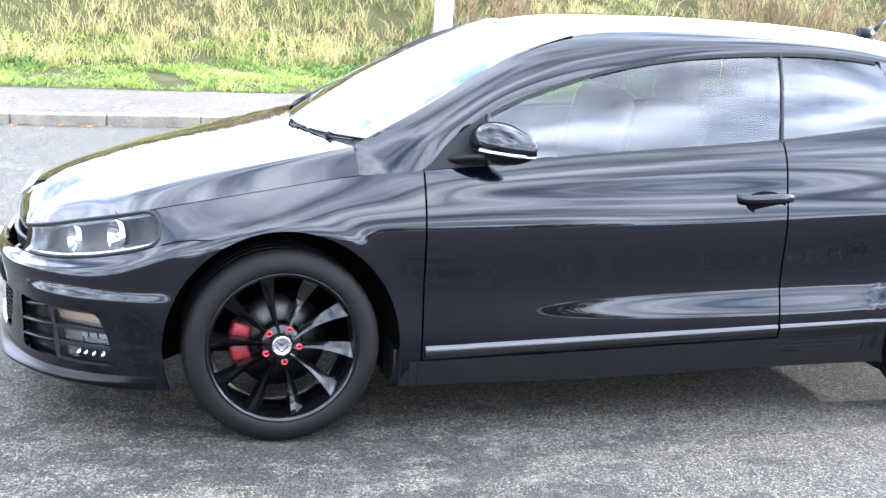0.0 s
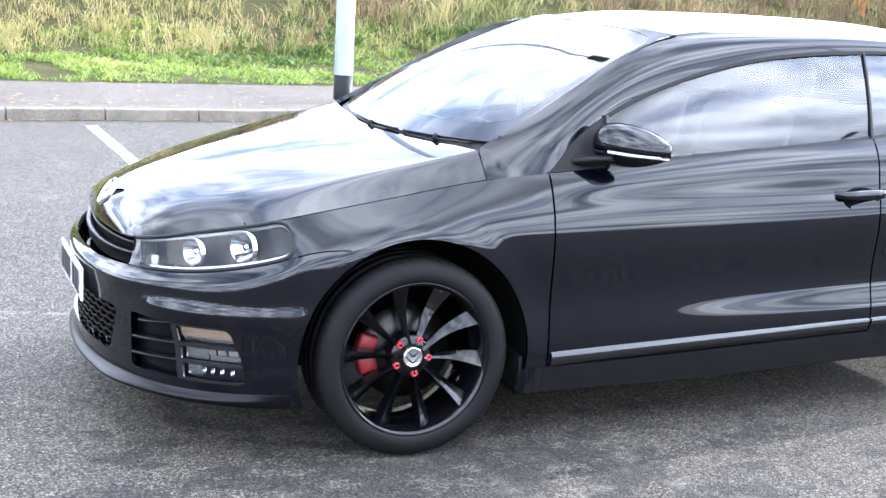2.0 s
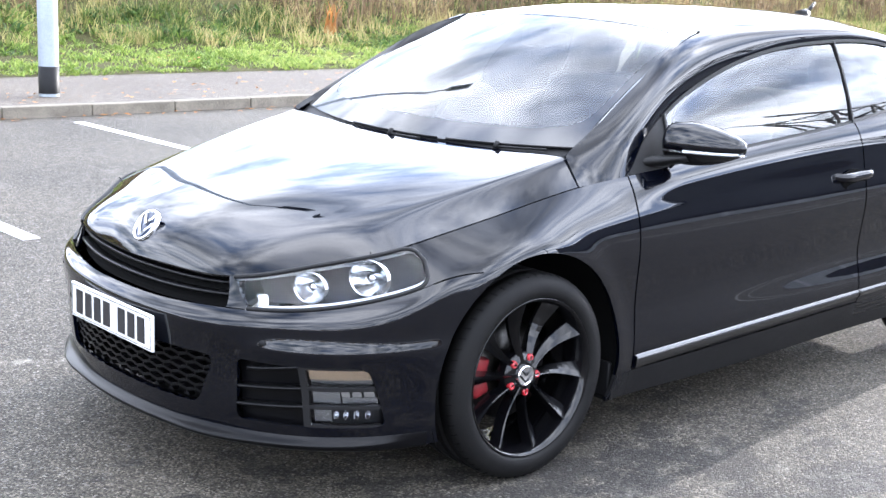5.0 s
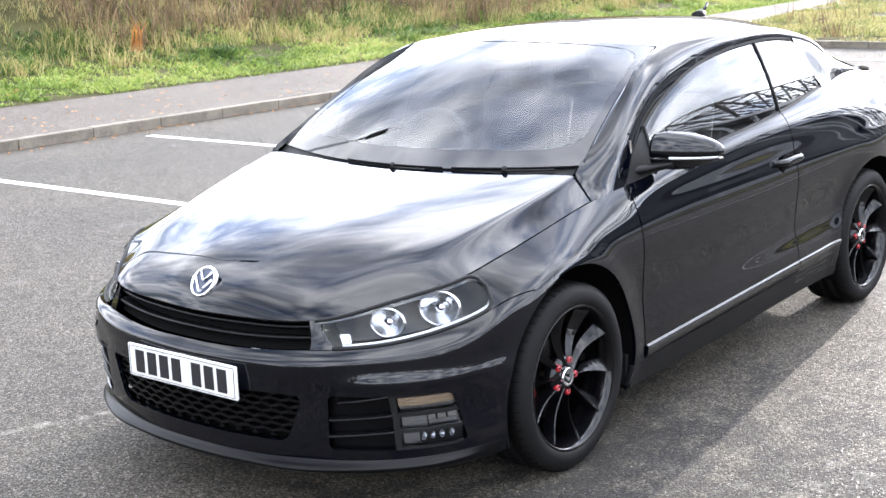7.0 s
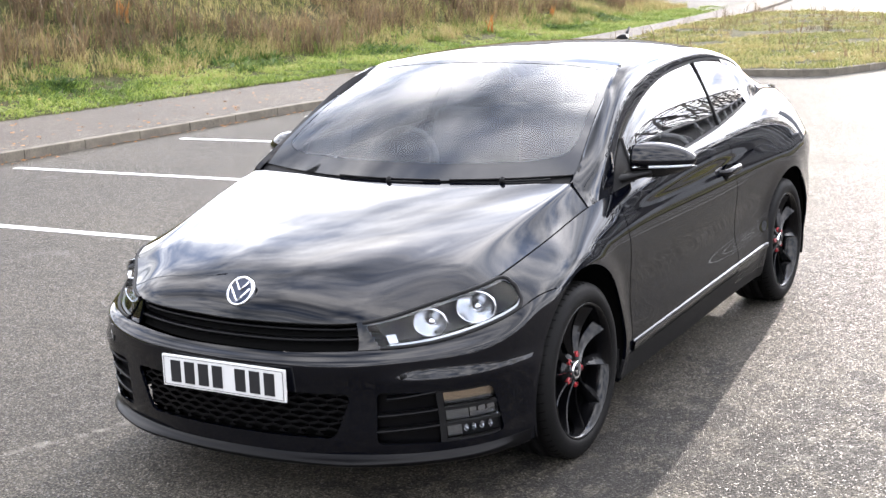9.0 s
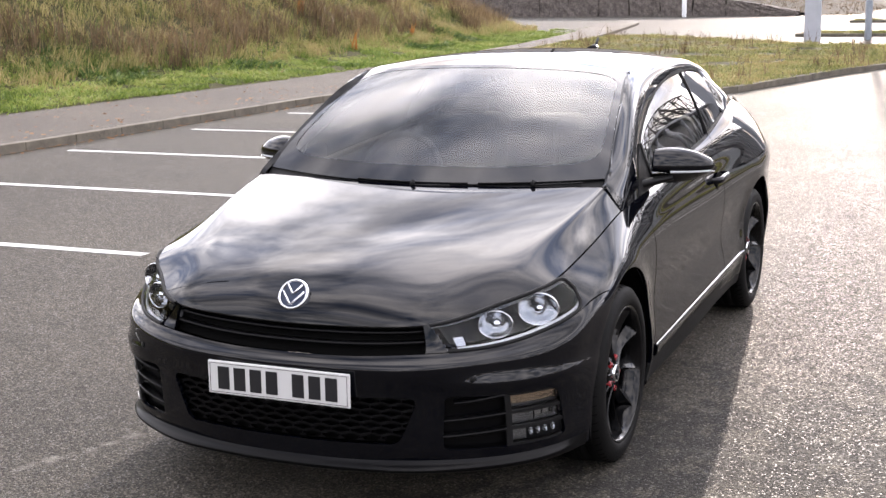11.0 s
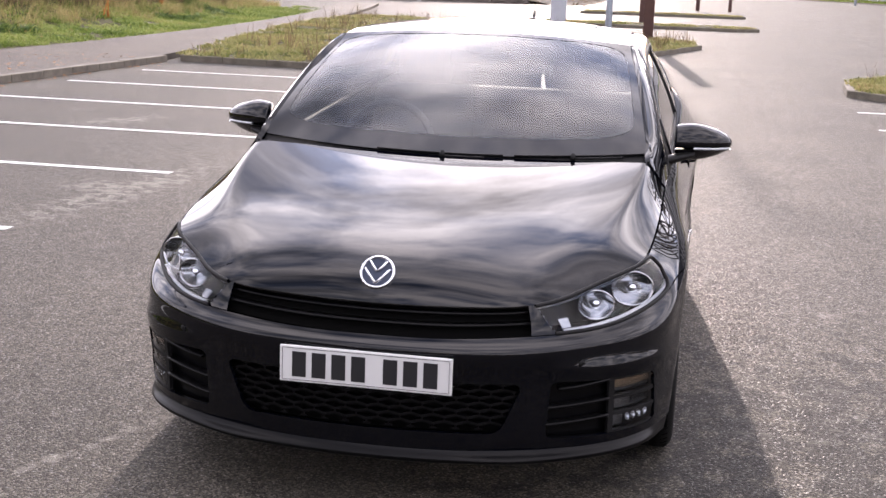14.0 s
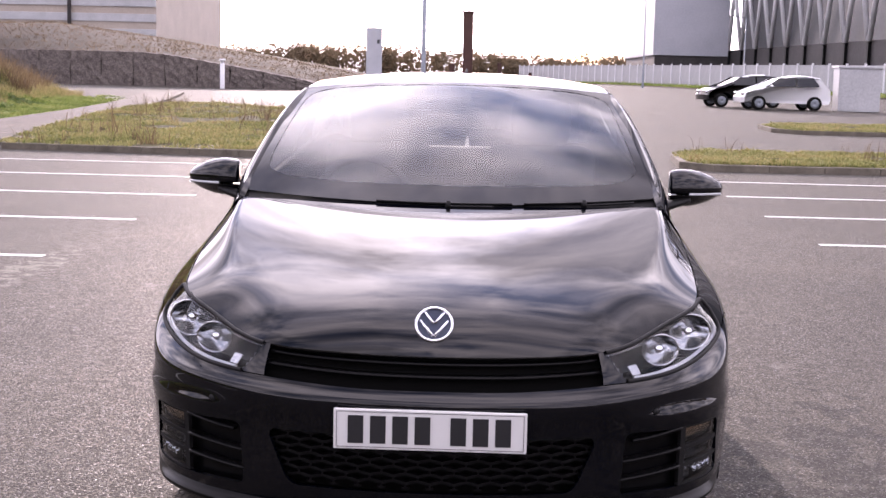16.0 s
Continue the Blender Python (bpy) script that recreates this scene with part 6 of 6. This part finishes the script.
# ---- stadium: clad end, long side with leaning white struts over a dark base ----
stad = empty("stadium", "grey clad stadium with leaning white steel struts", "building", at=(0, 0, 0))
bm = bmesh.new()
box(bm, (23.5, 196, 5.0), (34.6, 240, 34), .1)
part("end_wall", bm, CLADDING, stad, smooth=False)
bm = bmesh.new()
box(bm, (23.8, 196.3, 0), (34.6, 240, 5.0))
part("end_base", bm, DARK_WALL, stad, smooth=False)
S0, S1 = Vector((35.0, 197, 0)), Vector((43.8, 79, 0))
way = (S1 - S0).normalized()
side = Vector((way.y, -way.x, 0))
ang = math.degrees(math.atan2(way.y, way.x))
L = (S1 - S0).length
M = Matrix.Translation(S0) @ pose(0, 0, 0, 0, 0, ang)      # x runs along the facade, towards the car park's near end
out = -1 if (M.to_3x3() @ Vector((0, -1, 0))).x < 0 else 1
bm = bmesh.new()
box(bm, (0, 0, 0), (L, 30, 6.0), 0, M)
part("base_wall", bm, DARK_WALL, stad, smooth=False)
bm = bmesh.new()
box(bm, (0, 1.5, 6.0), (L, 30, 19.0), 0, M)
part("upper_wall", bm, mottled("stand_glazing", (.05, .05, .055), (.10, .105, .11), .25, .35, .05, 3), stad, smooth=False)
bm = bmesh.new()
box(bm, (-1, -2.5, 19.0), (L + 1, 31, 20.0), .1, M)
part("roof_edge", bm, CLADDING, stad, smooth=False)
n = 16
for i in range(n):
    x0 = L * i / n
    w = L / n
    for xa, xb, ya in ((x0, x0, -2.2), (x0 + w * .05, x0 + w * .95, -1.2)):
        bm = bmesh.new()
        rod(bm, M @ Vector((xa, -.3, 6.0)), M @ Vector((xb, ya, 19.2)), .30, n=8)
        part("strut", bm, WHITE_STEEL, stad)
    bm = bmesh.new()
    box(bm, (x0 - .25, -.35, 0), (x0 + .25, .0, 6.0), 0, M)
    part("base_pier", bm, PLASTIC, stad, smooth=False)
for i in range(11):                                        # roof trusses seen against the sky
    x0 = L * i / 11
    w = L / 11
    for pa, pb, rad in (((x0, 2, 20), (x0 + w * .5, 3, 31), .30), ((x0 + w * .5, 3, 31), (x0 + w, 2, 20), .30), ((x0 + w * .5, 3, 31), (x0 + w * 1.5, 3, 31), .34), ((x0, 2, 20), (x0 + w * .5, 14, 33), .26),
                        ((x0 + w * .5, 14, 33), (x0 + w, 2, 20), .26), ((x0 + w * .5, 14, 33), (x0 + w * 1.5, 14, 33), .30), ((x0 + w * .5, 3, 31), (x0 + w * .5, 14, 33), .24), ((x0 + w * .25, 2.5, 25.5), (x0 + w * .75, 2.5, 25.5), .22)):
        bm = bmesh.new()
        rod(bm, M @ Vector(pa), M @ Vector(pb), rad, n=6)
        part("roof_truss_bar", bm, DARK_WALL, stad)

# ---- two cars parked far off ----
def hatchback(paint, label, m):
    h = empty("hatchback_car", label, "car", "cars parked far off")
    prof = [(-1.93, .32), (-1.95, .55), (-1.86, .74), (-1.55, .86), (-1.05, .97), (-.30, 1.36), (.2, 1.48), (.9, 1.50), (1.5, 1.42), (1.82, 1.06), (1.93, .86), (1.95, .45), (1.88, .28)]
    bm = bmesh.new()
    rows = []
    for s in (-1, -.92, -.5, 0, .5, .92, 1):
        row = []
        for x, z in prof:
            taper = .84 if z < 1 else .84 - .42 * (z - 1)
            k = abs(s)
            row.append(Vector((x * (1 - .03 * k ** 4), s * taper, z - .05 * k ** 4 * (z > .9))))
        rows.append(row)
    grid_faces(bm, rows)
    edge = [e for e in bm.edges if e.is_boundary]
    bmesh.ops.holes_fill(bm, edges=edge)
    bmesh.ops.recalc_face_normals(bm, faces=bm.faces[:])
    part("body", bm, paint, h, smooth=False)
    for s in (-1, 1):
        for xs_ in ((-.95, -.35, .35, .35), (.42, .42, 1.15, 1.42)):
            bm = bmesh.new()
            p = [Vector((xs_[0], s * .845, 1.0)), Vector((xs_[1], s * .715, 1.38)), Vector((xs_[2], s * .715, 1.40)), Vector((xs_[3], s * .845, 1.02))]
            q = [v.copy() for v in p]
            vs_ = [bm.verts.new(v + Vector((0, s * .012, 0))) for v in p] + [bm.verts.new(v - Vector((0, s * .02, 0))) for v in q]
            for f in ((0, 1, 2, 3), (0, 1, 5, 4), (1, 2, 6, 5), (2, 3, 7, 6), (3, 0, 4, 7)):
                bm.faces.new([vs_[i] for i in f])
            part("side_window", bm, GLOSS_BLACK, h, smooth=False)
        for x in (-1.22, 1.22):
            bm = bmesh.new()
            lathe(bm, [(-.09, .2), (-.1, .28), (-.08, .305), (.08, .305), (.1, .28), (.09, .2)], 24, "x", Matrix.Translation((x, s * .76, .305)) @ pose(0, 0, 0, 0, 0, 90))
            w = part("tyre", bm, RUBBER, h)
            bm = bmesh.new()
            lathe(bm, [(.0, .001), (.07, .04), (.08, .2), (-.08, .2), (-.07, .04), (0, .001)], 20, "x", Matrix.Translation((x, s * .76, .305)) @ pose(0, 0, 0, 0, 0, 90))
            part("rim", bm, GALV, h)
        bm = bmesh.new()
        box(bm, (-1.93, s * .55 - .14, .62), (-1.72, s * .55 + .14, .76), .03)
        part("head_lamp", bm, REFLECTOR, h)
        bm = bmesh.new()
        box(bm, (-.80, s * .86 - .09, .98), (-.66, s * .86 + .09, 1.08), .03)
        part("door_mirror", bm, paint, h)
    h.matrix_basis = m
    return h


hatchback(CAR_WHITE, "small white hatchback with dark windows parked on asphalt", pose(12.6, 54.2, far_rise(0, 54.2), 0, 0, 6))
hatchback(PAINT, "small black hatchback parked beside a white car", pose(11.5, 57.6, far_rise(0, 57.6), 0, 0, 10))

# ---- far trees ----
def tree_belt(name, x0, y0, x1, y1, n, h, seed):
    r = np.random.default_rng(seed)
    out = []
    for _ in range(n):
        s = r.uniform(0, 1)
        cx, cy = x0 + (x1 - x0) * s, y0 + (y1 - y0) * s
        hh = h * (.72 + .30 * noise.noise(Vector((cx * .03, cy * .03, seed))) + r.uniform(-.1, .2))
        rad = hh * .42
        k = 240
        u = r.normal(0, 1, (k, 3))
        u /= np.linalg.norm(u, axis=1)[:, None]
        p = u * (r.uniform(.3, 1, k) ** .5)[:, None] * [rad, rad, hh * .45] + [cx, cy, hh * .58]
        out.append(p)
    p = np.concatenate(out)
    m = len(p)
    s = h * .038
    v = p[:, None, :] + r.normal(0, s, (m, 3, 3))
    me = bpy.data.meshes.new(name)
    me.from_pydata(v.reshape(-1, 3).tolist(), [], (np.arange(m * 3).reshape(-1, 3)).tolist())
    me.materials.append(FAR_TREES)
    return tagged(new(name, me), "distant belt of brown autumn trees", "trees", kind="stuff")


tree_belt("far_trees", -70, 330, 70, 320, 170, 9, 1)
tree_belt("far_trees", 150, 60, 150, -120, 90, 10, 2)
tree_belt("far_trees", 150, -120, -60, -170, 90, 10, 3)
tree_belt("far_trees", -60, -170, -60, 40, 90, 8, 4)
bm = bmesh.new()
box(bm, (1.5, 57.5, .05), (14, 57.65, .07 + .03))
tagged(part("road_line", bm, WHITE_LINE, smooth=False), "white painted line across the car park road", "road marking", kind="structure")

# fallen leaves along the kerb and verge
r = np.random.default_rng(15)
v, f = [], []
for _ in range(900):
    if r.uniform() < .55:
        x, y, z = KERB_X - .2 - abs(r.normal(0, 1.2)), r.uniform(-8, 17), KERB_H + .006
        if x < -11.1:
            z = bank_height(x, y) + .08
    elif r.uniform() < .7:
        x, y, z = KERB_X + abs(r.normal(0, .12)), r.uniform(-8, 17), .006
    else:
        x, y, z = r.uniform(-13, -11.2), r.uniform(-8, 30), .25
    t, s = r.uniform(0, 6.28), r.uniform(.02, .045)
    i = len(v)
    for q in range(4):
        v.append((x + s * math.cos(t + q * 1.57) * (1 if q % 2 else .6), y + s * math.sin(t + q * 1.57) * (1 if q % 2 else .6), z + r.uniform(0, .014)))
    f.append((i, i + 1, i + 2, i + 3))
tagged(raw("fallen_leaves", v, f, LEAF), "scattered brown fallen leaves along the footway", "leaves", kind="stuff")
